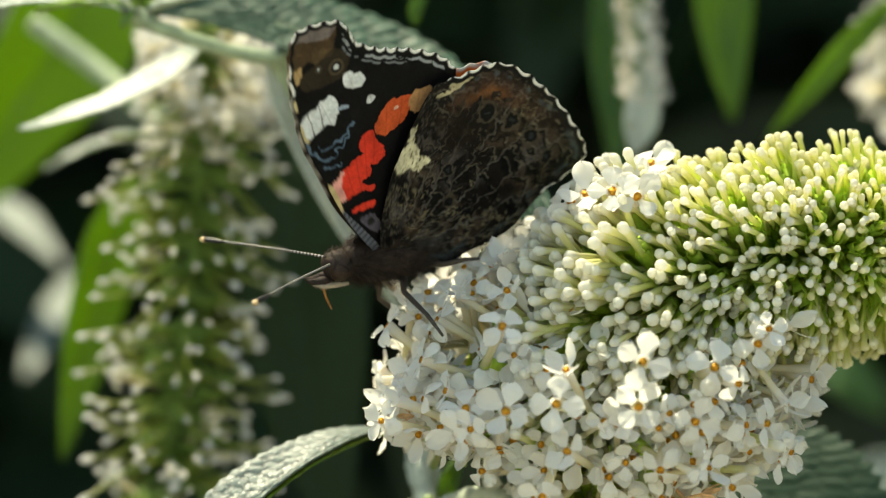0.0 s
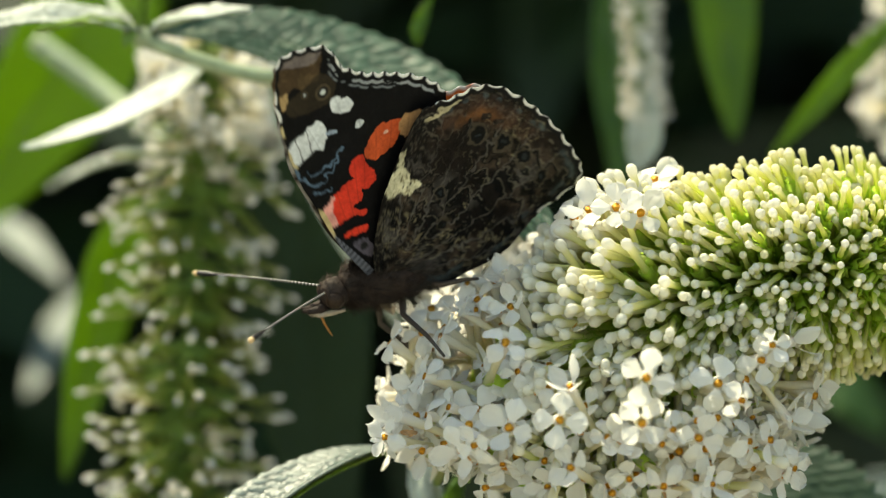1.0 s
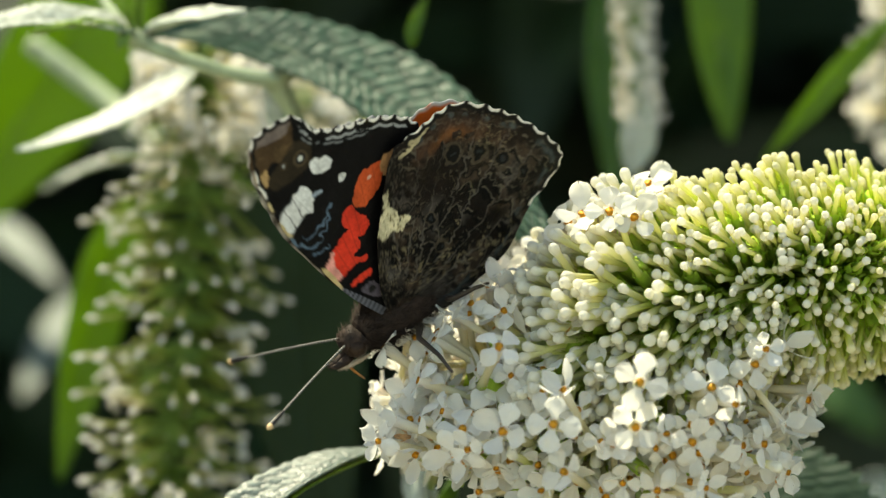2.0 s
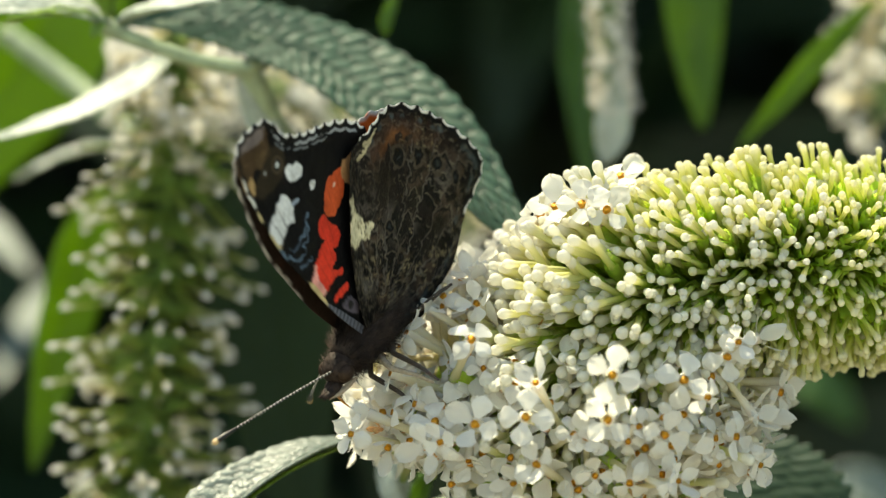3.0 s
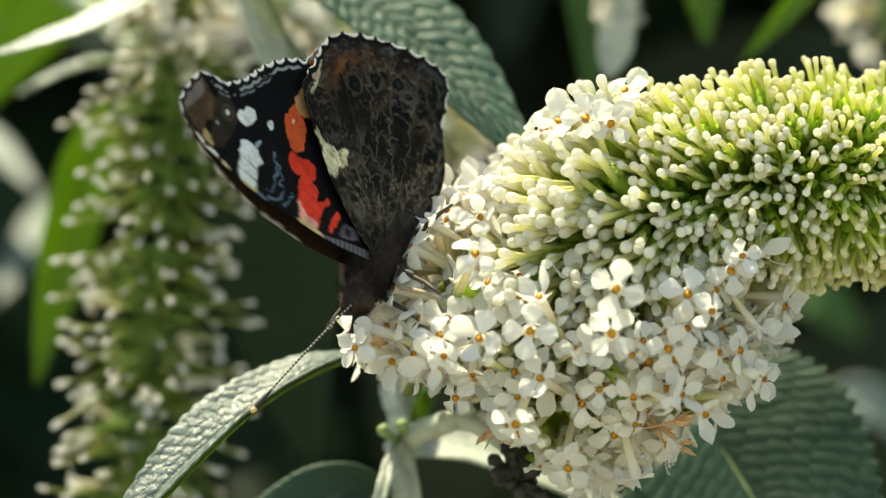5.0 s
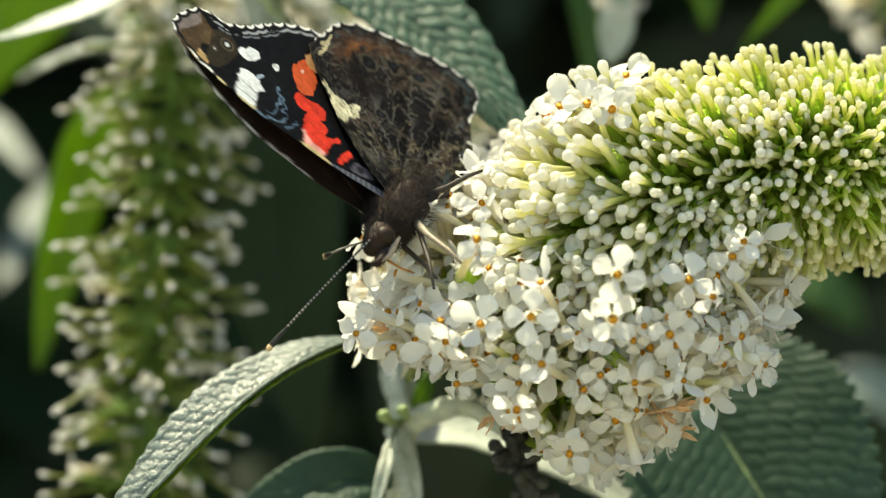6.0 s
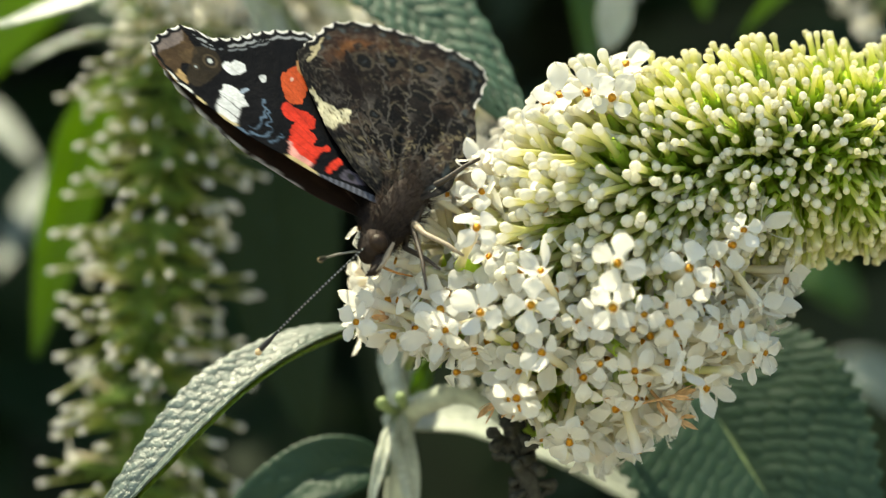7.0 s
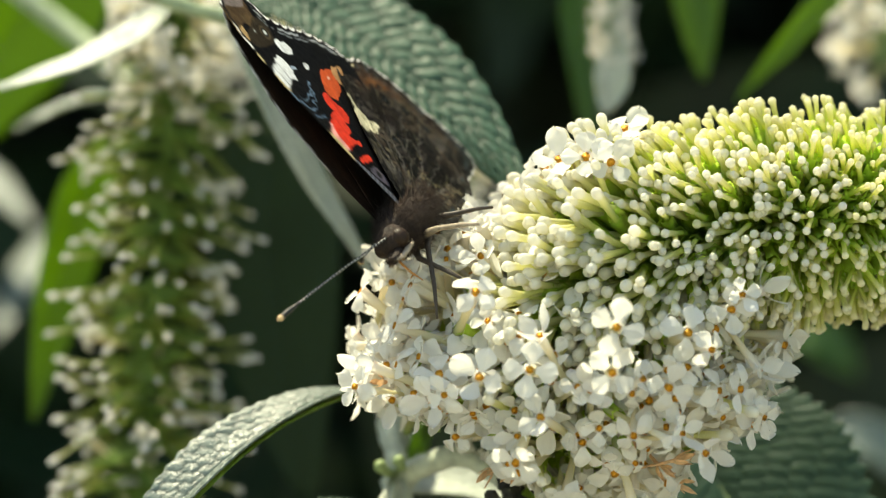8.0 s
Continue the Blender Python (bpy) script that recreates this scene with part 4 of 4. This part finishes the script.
    v, f = tube([Vector(p) * MM for p in [(-6.4, -2.6, 0), (-6.3, -3.6, 0), (-5.8, -5.0, 0), (-5.0, -6.6, 0.2)]], [0.2 * MM, 0.16 * MM, 0.13 * MM, 0.08 * MM], 6)
    put("proboscis", mesh_of("proboscis", v, f), TONGUE, ob, "thin orange-brown tongue")
    moving["near_antenna"] = antenna(ob, "antenna", (-5.9, -0.3, 0.6), (-0.79, -0.02, 0.61))
    moving["far_antenna"] = antenna(ob, "antenna", (-5.9, -0.1, -0.6), (-0.62, 0.08, -0.78))
    for name, (hip, knee, foot, mat, _) in LEGS.items():
        moving[name] = leg(ob, "leg", hip, knee, foot, mat)
    return ob, moving


# ---- build the place ----
ground()
backdrop()
deep_foliage()


def build_leaves():
    up = (0.1, -0.55, 0.8)
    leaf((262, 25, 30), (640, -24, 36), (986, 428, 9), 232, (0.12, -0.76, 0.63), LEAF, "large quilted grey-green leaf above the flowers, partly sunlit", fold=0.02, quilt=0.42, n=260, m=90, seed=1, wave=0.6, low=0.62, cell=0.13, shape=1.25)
    leaf((255, 22, 28), (120, -26, 24), (-90, 26, 16), 120, (-0.2, -0.5, 0.85), LEAF_PALE_GLARE, "sunlit quilted leaf at the twig's node", fold=0.25, seed=2, quilt=0.25, n=120, m=30, cell=0.16)
    leaf((246, 16, 28), (214, -22, 26), (182, -72, 22), 46, (-0.3, -0.6, 0.7), LEAF_LIT, "small fresh green leaf at the twig's node", fold=0.3, seed=28, n=24, m=10)
    leaf((250, 14, 29), (262, -30, 28), (258, -84, 24), 50, (-0.3, -0.7, 0.6), LEAF_LIT, "small fresh green leaf at the twig's node", fold=0.4, seed=29, n=24, m=10)
    leaf((240, 20, 27), (170, -10, 22), (60, 22, 16), 32, (-0.1, -0.6, 0.8), LEAF_LIT, "slim fresh green leaf at the twig's node", fold=0.4, seed=30, n=40, m=10)
    leaf((232, 20, 26), (224, 32, 23), (216, 50, 22), 26, (-0.2, -0.8, 0.5), LEAF_LIT, "tiny green bract at the twig's node", fold=0.3, seed=31, n=16, m=8)
    leaf((255, 22, 28), (330, -10, 22), (440, -15, 22), 60, (-0.2, -0.4, 0.9), LEAF_PALE_GLARE, "small sunlit leaf at the twig's node", fold=0.4, seed=3, n=30, m=10)
    leaf((478, 95, 30), (540, 280, 34), (720, 570, 36), 70, (0.5, -0.85, 0.25), LEAF_PALE_GLARE, "long narrow leaf showing its pale felted underside", fold=-0.2, seed=4, shape=0.7)
    leaf((362, 70, 40), (262, 172, 37), (34, 230, 34), 92, (-0.3, -0.45, 0.84), LEAF_PALE_GLARE, "slim leaf, bright with sun, before a flower head", fold=0.08, seed=5)
    leaf((240, -160, 110), (120, 40, 112), (-90, 400, 110), 330, (0.3, -0.65, -0.55), LEAF_FRESH, "broad yellow-green leaf with sun shining through", seed=6)
    leaf((240, 320, 75), (175, 430, 78), (110, 815, 76), 140, (0.4, -0.7, -0.5), LEAF_FRESH, "bright green leaf with sun shining through", seed=7)
    leaf((540, 190, 66), (500, 520, 70), (600, 960, 74), 260, (0.1, -0.98, 0.05), LEAF_SHADED, "hanging leaf, shade put into its dark green", seed=8)
    leaf((700, 758, 8), (440, 808, -6), (170, 1210, -10), 140, (-0.58, -0.48, 0.66), LEAF_SHEEN, "arching quilted leaf, sunlit above, green below", under=LEAF_LIT, fold=0.46, quilt=0.24, n=210, m=60, seed=9, cell=0.165)
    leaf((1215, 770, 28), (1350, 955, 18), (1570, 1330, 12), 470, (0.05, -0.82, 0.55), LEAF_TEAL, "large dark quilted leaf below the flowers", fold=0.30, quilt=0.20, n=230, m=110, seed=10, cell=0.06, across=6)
    leaf((738, 1010, 18), (580, 975, 12), (390, 1210, 16), 130, (-0.1, -0.9, 0.4), LEAF_TEAL, "dark broad leaf on the lower stem", seed=11, fold=0.3)
    leaf((772, 935, 24), (960, 890, 26), (1230, 1110, 28), 130, (0.05, -0.5, 0.86), LEAF_PALE_GLARE, "pale leaf under the flower head", seed=12, fold=0.2)
    leaf((764, 915, 16), (772, 1000, 10), (785, 1140, 12), 40, (0.2, -0.95, 0.2), LEAF_PALE_GLARE, "narrow pale hanging leaf at the node", fold=-0.3, seed=13)
    leaf((748, 915, 16), (735, 960, 8), (695, 1110, 8), 28, (-0.3, -0.9, 0.2), LEAF_PALE_GLARE, "narrow pale young leaf at the node", fold=0.4, seed=14, n=30, m=10)
    leaf((765, 890, 24), (745, 830, 26), (738, 740, 30), 62, (-0.3, -0.6, 0.74), LEAF_PALE_GLARE, "pale sunlit leaf behind the flowers", seed=15, n=30, m=12)
    leaf((772, 900, 22), (800, 850, 20), (812, 800, 22), 34, (0.2, -0.8, 0.3), LEAF_FRESH, "small green leaf at the node", seed=26, n=24, m=10)
    leaf((1142, 70, 61), (1140, 190, 60), (1120, 272, 62), 72, (-0.3, -0.9, 0.3), LEAF_PALE_GLARE, "pale hanging leaf, soft white", fold=-0.3, seed=16, shape=1.5)
    leaf((1270, -330, 88), (1262, -60, 86), (1296, 212, 84), 150, (0.3, -0.75, -0.5), LEAF_FRESH, "green hanging leaf with light shining through", seed=17)
    leaf((1600, -20, 70), (1480, 90, 68), (1355, 250, 70), 58, (0.1, -0.75, -0.5), LEAF_FRESH, "narrow bright green leaf", seed=18, fold=0.4)
    leaf((1080, -120, 96), (1056, 100, 94), (1100, 335, 92), 84, (0.4, -0.75, -0.4), LEAF_MID, "green leaf deep in the shrub", seed=19)
    leaf((172, 462, 205), (110, 540, 188), (44, 670, 174), 105, (-0.3, -0.5, 0.8), LEAF_SHEEN, "leaf with sun glare put into its grey colour", seed=20)
    leaf((-70, 335, 205), (20, 365, 186), (110, 470, 174), 90, (0.0, -0.4, 0.9), LEAF_SHEEN, "leaf beside the flower head, sun glare put into its grey", seed=21)
    leaf((260, 240, 70), (180, 240, 72), (80, 300, 74), 40, (-0.3, -0.3, 0.9), LEAF_PALE_GLARE, "slim leaf edge in the sun", seed=22)
    leaf((1500, 850, 170), (1620, 800, 168), (1720, 1000, 170), 110, (0.0, -0.8, 0.55), LEAF_SHEEN, "pale leaf catching sun, low in the shrub", seed=23)
    leaf((1430, 640, 190), (1500, 650, 188), (1570, 740, 190), 130, (0.2, -0.7, 0.5), LEAF_MID, "dim green leaf deep in the shrub", seed=27, n=24, m=10)

    leaf((735, 45, 40), (730, 15, 40), (760, -40, 40), 28, (0.0, -0.9, 0.3), LEAF_FRESH, "small fresh leaf tip", seed=24, n=20, m=8)


def build_stems():
    stem("twig", [(180, -60, 34), (232, 22, 28), (330, 66, 26), (430, 96, 28), (505, 98, 30), (560, 60, 42)], 0.85, 0.95, STEM, "green-grey twig with leaf node", "twig", (0.24,))
    stem("twig", [(490, 100, 30), (525, 180, 34), (560, 260, 40)], 1.4, 1.8, STEM, "pale felted twig going down", "twig")
    stem("twig", [(60, 40, 92), (180, 130, 88), (290, 220, 80)], 1.4, 1.5, STEM, "pale twig among leaves", "twig")
    stem("main_stem", [(745, 1250, 22), (752, 1050, 20), (756, 915, 20), (748, 860, 22), (738, 800, 26)], 1.8, 1.2, STEM_PALE, "pale felted stem with leaf node", "stem", (0.47,))
    stem("flower_stalk", [(757, 925, 20), (800, 895, 14), (880, 880, 8), (985, 950, 6)], 1.5, 1.2, STEM_PALE, "short pale stalk of the flower head", "stalk")


    stem("side_shoot", [(752, 912, 18), (735, 905, 13), (722, 893, 10)], 0.55, 0.6, STEM_GREEN, "small rolled green side shoot at the node", "shoot", (0.9,))
    stem("side_shoot", [(757, 905, 18), (762, 893, 13), (756, 884, 11)], 0.5, 0.55, STEM_GREEN, "small rolled green side shoot at the node", "shoot", (0.9,))


build_leaves()
build_stems()
SPIKE = flower_spike("arching head of white flowers, open below, budding at its tip",
                     [(985, 950, 6), (1010, 860, 0), (1050, 700, -2), (1130, 570, -4), (1260, 490, -5), (1420, 450, -4), (1600, 440, 0), (1780, 470, 8)],
                     1, 5300, 5, kinds=main_kinds, fat=0.86, avoid=resting_place)
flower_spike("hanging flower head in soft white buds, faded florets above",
             [(365, 20, 54), (355, 250, 54), (330, 560, 52), (305, 850, 50), (285, 1150, 48)], 1, 430, 8, kinds=left_kinds, whorls=15, lean=0.55, fat=0.47, thin_stalks=0.45, stem_r=0.6, stalks=HEAD_STALK, buds=SLIM_BUDS, mats=(BUD_SHADED, OLD_SHADED_PETAL))
flower_spike("faded head of tan and white flowers", [(1680, -150, 80), (1640, 20, 80), (1612, 190, 80)], 1, 120, 9, kinds=faded_kinds, mats=(BUD, OLD_SHADED_PETAL), stalks=STEM_GREEN)


def side_lobe():
    """Loose lobe of open florets on the head's flank, where the insect feeds."""
    rnd = random.Random(31)
    o = SPIKE.matrix_basis.translation
    placed = 0
    while placed < 66:
        a, b, c = [rnd.uniform(-1, 1) for _ in range(3)]
        if a * a + b * b + c * c > 1:
            continue
        tip = spot(780 + 108 * a, 705 + 108 * b, -4 + 16 * c)
        if resting_place(tip):
            continue
        w = Vector((-0.55 + 0.5 * a + rnd.uniform(-0.6, 0.6), -0.35 + 0.7 * c + rnd.uniform(-0.6, 0.6), 0.35 - 0.6 * b + rnd.uniform(-0.6, 0.6))).normalized()
        k = rnd.uniform(0.72, 1.0)
        set_on(SPIKE, "floret", rnd.choice(FLORETS), FLORET, tip - w * 8.8 * MM - o, w, (k, 1.0), rnd.uniform(0, 6.28), throat=True)
        placed += 1
    for i in range(64):
        u = rnd.uniform(730, 965)
        v = float(np.interp(u, (720, 790, 850, 900, 960), (535, 490, 455, 425, 395))) + rnd.uniform(0, 95)
        w = Vector((-0.3 + rnd.uniform(-0.6, 0.6), -0.5 + rnd.uniform(-0.5, 0.5), 0.8)).normalized()
        set_on(SPIKE, "floret", rnd.choice(FLORETS), FLORET, spot(u, v, rnd.uniform(-9, 13)) - w * 8.8 * MM - o, w, (rnd.uniform(0.75, 1.0), 1.0), rnd.uniform(0, 6.28), throat=True)


def crown_florets():
    """Single open florets that stand out: on the shoulder of the head, one facing out, some withered low down."""
    o = SPIKE.matrix_basis.translation
    rows = [(1010, 356, -10, (-0.6, -0.8, 0.4)), (1036, 342, -12, (-0.3, -0.7, 0.7)), (1062, 318, -6, (-0.2, -0.5, 0.8)), (1084, 338, -15, (-0.1, -0.9, 0.5)), (1118, 318, -11, (0.1, -0.7, 0.7)),
            (1152, 288, -8, (-0.2, -0.6, 0.8)), (1168, 300, -6, (0.1, -0.5, 0.8)), (990, 372, -8, (-0.7, -0.7, 0.3)), (1128, 348, -15, (0.2, -0.9, 0.4)),
            (1138, 640, -29, (0.0, -1, 0.1)), (985, 715, -26, (-0.2, -1, 0.1)), (895, 728, -24, (-0.4, -0.9, 0.2)),
            (1265, 650, -22, (0.3, -0.9, 0.2)), (1130, 720, -27, (0.1, -1, -0.1))]
    for i, (u, v, y, way) in enumerate(rows):
        w = Vector(way).normalized()
        set_on(SPIKE, "floret", FLORETS[i % 5], FLORET, spot(u, v, y) - w * 8.8 * MM - o, w, (1.06, 1.0), 0.0 if y == -29 else i * 1.3, throat=True)
    dead = [(1225, 900, -14, (0.5, -0.6, -0.6)), (1270, 925, -10, (0.8, -0.4, -0.3)), (905, 905, -14, (-0.5, -0.7, -0.5)), 
            (1240, 885, -12, (0.7, -0.7, 0.1)), (950, 905, -14, (-0.3, -0.8, -0.4)), (812, 790, -16, (-0.6, -0.6, -0.3)), (1262, 872, -16, (0.8, -0.5, 0.2)), (705, 735, -12, (-0.8, -0.5, 0.1)), (1180, 840, -18, (0.2, -0.9, -0.3))]
    for i, (u, v, y, way) in enumerate(dead):
        w = Vector(way).normalized()
        tagged(set_on(SPIKE, "withered_floret", WITHERED[i % 2], WITHER, spot(u, v, y) - w * 7 * MM - o, w, (0.32, 0.62), i * 2.1), "withered orange-brown floret")


flower_spike("withered slim head of pale flowers above a hanging leaf", [(1120, -190, 63), (1126, -60, 63), (1132, 60, 62), (1138, 150, 62)], 1, 230, 15, kinds=withered_kinds, mats=(BUD, OLD_SHADED_PETAL), stalks=STEM_GREEN)
flower_spike("faded head of grey-white flowers behind the insect", [(430, 110, 92), (600, 170, 92), (740, 280, 92), (880, 400, 92)], 1, 150, 12, kinds=faded_kinds, mats=(BUD, OLD_SHADED_PETAL), stalks=STEM_GREEN)

WITHERED = [floret_mesh("withered_floret", 21, 0.3, 2.6), floret_mesh("withered_floret", 22, 0.3, 2.0)]
side_lobe()
crown_florets()


def dried_head():
    """Old, dark, crusted remains of a flower head under the fresh one."""
    rnd = random.Random(4)
    pts = spline([spot(962, 880, 2), spot(958, 970, 0), spot(990, 1050, 0), spot(1020, 1190, 4)], 30)
    o = pts[0].copy()
    ob = thing("dried_stalk", "dark crusted remains of an old flower stalk", "stalk", Matrix.Translation(o))
    put("stalk", mesh_of("stalk", *tube([p - o for p in pts], [0.9 * MM * (1 + 0.3 * rnd.random()) for _ in pts], 8)), DRY, ob)
    for i in range(46):
        p = pts[rnd.randrange(30)] - o
        d = Vector((rnd.uniform(-1, 1), rnd.uniform(-1, 0.6), rnd.uniform(-0.5, 0.7))).normalized()
        l = rnd.uniform(2.0, 4.6) * MM
        v, f = tube([p, p + d * l * 0.6, p + d * l * 0.85, p + d * l], [0.4 * MM, 0.5 * MM, 0.85 * MM, 0.5 * MM], 6)
        put("husk", mesh_of("husk", v, f), DRY, ob)


dried_head()
FLY, FLY_PARTS = butterfly()

# ---- what moves ----
FLIGHT = [
    (0, -7.52, -6.6, -0.68, 117.2, -8.3, 28.1), (0.5, -7.65, -6.8, -0.41, 117.6, -7.7, 27.4), (1, -8.32, -6.7, -1.26, 117.0, -9.0, 25.5), (1.3, -9.00,
    -6.7, -1.85, 116.0, -6.8, 25.6), (1.4, -7.31, -7.2, -4.81, 117.6, -21.4, 20.0), (1.5, -6.54, -7.2, -4.44, 119.9, -22.7, 20.0), (1.7, -6.23, -6.8,
    -4.33, 119.9, -21.9, 21.0), (2.8, -5.89, -13.2, -9.27, 97.4, -26.8, 50.6), (3, -5.84, -13.1, -9.00, 96.6, -25.1, 50.2), (3.5, -5.14, -13.2, -7.62,
    89.5, -21.2, 55.8), (4, -4.65, -12.3, -9.56, 80.2, -29.2, 57.7), (4.5, -4.64, -11.7, -11.00, 78.5, -34.8, 56.3), (5, -5.14, -12.3, -10.43, 75.2,
    -29.8, 56.3), (5.2, -5.05, -12.5, -10.39, 74.5, -27.2, 58.0), (6.3, -2.66, -13.3, -4.69, 52.3, -9.5, 48.4), (6.5, -3.71, -13.0, -7.35, 56.8, -15.9,
    44.1), (7, -3.45, -14.1, -7.55, 54.9, -17.3, 44.0), (7.5, -2.89, -12.8, -4.24, 56.0, -3.4, 53.1), (8, -1.26, -13.3, -0.97, 56.5, 2.2, 60.1)]
HIND_TURN = [
    (0, (-1.4, 1.9, 1.0)), (0.5, (-1.1, 2.0, 1.1)), (1, (-0.6, 2.2, 1.1)), (1.3, (-0.6, 2.2, 1.1)), (1.4, (1.0, 1.7, 1.0)), (1.5, (1.1, 1.7, 1.0)), (1.7,
    (1.4, 2.0, 0.8)), (2.8, (0.5, 1.1, 0.6)), (3, (0.8, 1.0, 0.6)), (3.5, (0.7, 1.0, 0.9)), (4, (-0.5, 0.7, 0.9)), (4.5, (-0.3, 0.8, 0.5)), (5, (-0.2,
    0.9, 0.1)), (5.2, (-0.3, 0.6, 0.8)), (6.3, (1.4, 0.1, 1.8)), (6.5, (2.0, -0.7, 1.1)), (7, (1.4, -0.8, 1.1)), (7.5, (0.3, -0.9, 1.3)), (8, (-1.4, -1.0,
    2.9))]
SWAY = [(0, 0.00, 0.00), (0.5, 0.10, 0.26), (1, 0.13, 0.33), (1.5, 0.03, 0.20), (1.7, 0.03, 0.20), (2.8, -0.13, -0.33), (3, -0.13, -0.33),
        (3.5, 0.20, -0.20), (4, 0.03, -0.29), (4.5, 0.23, -0.29), (5, -0.07, -0.29), (5.2, -0.10, -0.26), (6.3, 0.07, -0.33),
        (6.5, 0.10, -0.39), (7, 0.23, -0.39), (7.5, 0.26, -0.52), (8, 0.29, -0.59)]
OPENING = [(0.0, 3.1), (1.2, 3.1), (1.5, 1.0), (2.8, 1.8), (4.0, 2.8), (5.2, 2.8), (6.3, 2.8), (8.0, 2.8)]


# rest direction, nearer (-1) or farther (1), and how far the tip stands left and up of its root, in mm
ANTENNAE = {
    "near_antenna": ((-0.79, -0.02, 0.61), -1, [(0, (-8.1, -3.7)), (1.3, (-8.0, -5.0)), (1.5, (-7.3, -9.3)), (1.7, (-7.3, -9.0)), (2.8, (-13.6, -6.7)), (3.5, (-12.6, -8.6)), (4, (-11.6, -11.0)), (5.2, (-11.6, -11.6)), (6.5, (-12.4, -12.3)), (7, (-12.6, -11.4)), (7.5, (-14.6, -8.6)), (8, (-12.4, -8.5))]),
    "far_antenna": ((-0.62, 0.08, -0.78), 1, [(0, (-14.8, 2.7)), (1.3, (-15.2, 1.9)), (1.5, (-15.6, -1.5)), (1.7, (-15.3, -1.7)), (2.8, (-2.7, -4.0)), (5.2, (-2.7, -2.7)), (6.3, (-5.3, -0.9)), (7, (-5.3, -0.9)), (7.5, (-3.3, -2.0)), (8, (-2.7, -2.0))]),
}
PITCH = [(0.0, 0.0), (0.5, 1.0), (1.2, 6.0), (1.7, 9.0), (2.8, 11.0), (5.2, 14.0), (6.3, 23.0), (7.0, 24.0), (8.0, 23.0)]


def between(rows, t):
    """A value read off rows of (time, value) along straight lines."""
    for (a, p), (b, q) in zip(rows, rows[1:]):
        if t <= b:
            f = (t - a) / (b - a)
            return p + (q - p) * f if not isinstance(p, tuple) else tuple(i + (j - i) * f for i, j in zip(p, q))
    return rows[-1][1]


def body_pose(t, x, y, z, a, b, c):
    k = 1 + y / 533.3
    return pose(x * k * MM, y * MM, 1.30 + z * k * MM, a, b, c) @ pose(0, 0, -0.85 * MM, 0, 0, between(PITCH, t))


def motions():
    times = [row[0] for row in FLIGHT]
    body = {row[0]: body_pose(*row) for row in FLIGHT}
    walk(FLY, [(t, body[t]) for t in times])
    o = SPIKE.matrix_basis.translation.copy()
    walk(SPIKE, [(t, Matrix.Translation(o + Vector((a * MM, 0, b * MM)))) for t, a, b in SWAY])
    for name, z in (("forewing", 1.7), ("hindwing", 2.05), ("far_forewing", -1.6), ("far_hindwing", -1.9)):
        rows = []
        for t in times:
            swing, flap, twist = between(HIND_TURN, t) if "hind" in name else (0, 0, 0)
            if name.startswith("far"):
                turn = pose(0, 0, 0, between(OPENING, t) + flap, twist)
            else:
                turn = pose(0, 0, 0, flap - 3.0, twist)
            rows.append((t, pose(0, 0, z * MM, 0, 0, swing - between(PITCH, t)) @ turn))
        walk(FLY_PARTS[name], rows)
    walk(FLY_PARTS["abdomen"], [(t, Matrix.Translation(ABDOMEN_ROOT) @ pose(0, 0, 0, 0, 0, -1.1 * between(PITCH, t))) for t in times])
    for name, (rest, depth, aims) in ANTENNAE.items():
        p = FLY_PARTS[name].matrix_basis.translation.copy()
        rows = []
        for t in times:
            a, b = between(aims, t)
            way = Vector((a, depth * math.sqrt(max(1.0, 17.2 ** 2 - a * a - b * b)), b))
            way = body[t].to_3x3().inverted() @ way
            rows.append((t, Matrix.LocRotScale(p, Vector(rest).rotation_difference(way), None)))
        walk(FLY_PARTS[name], rows)
    for name, (hip, knee, foot, _, holds) in LEGS.items():
        p = Vector(hip) * MM
        rest = (Vector(foot) - Vector(hip)).normalized()
        rows = []
        for t in times:
            goal = body[t].inverted() @ spot(*between(holds, t))
            turn = rest.rotation_difference((goal - p).normalized())
            rows.append((t, Matrix.LocRotScale(p, turn, None)))
        walk(FLY_PARTS[name], rows)


motions()
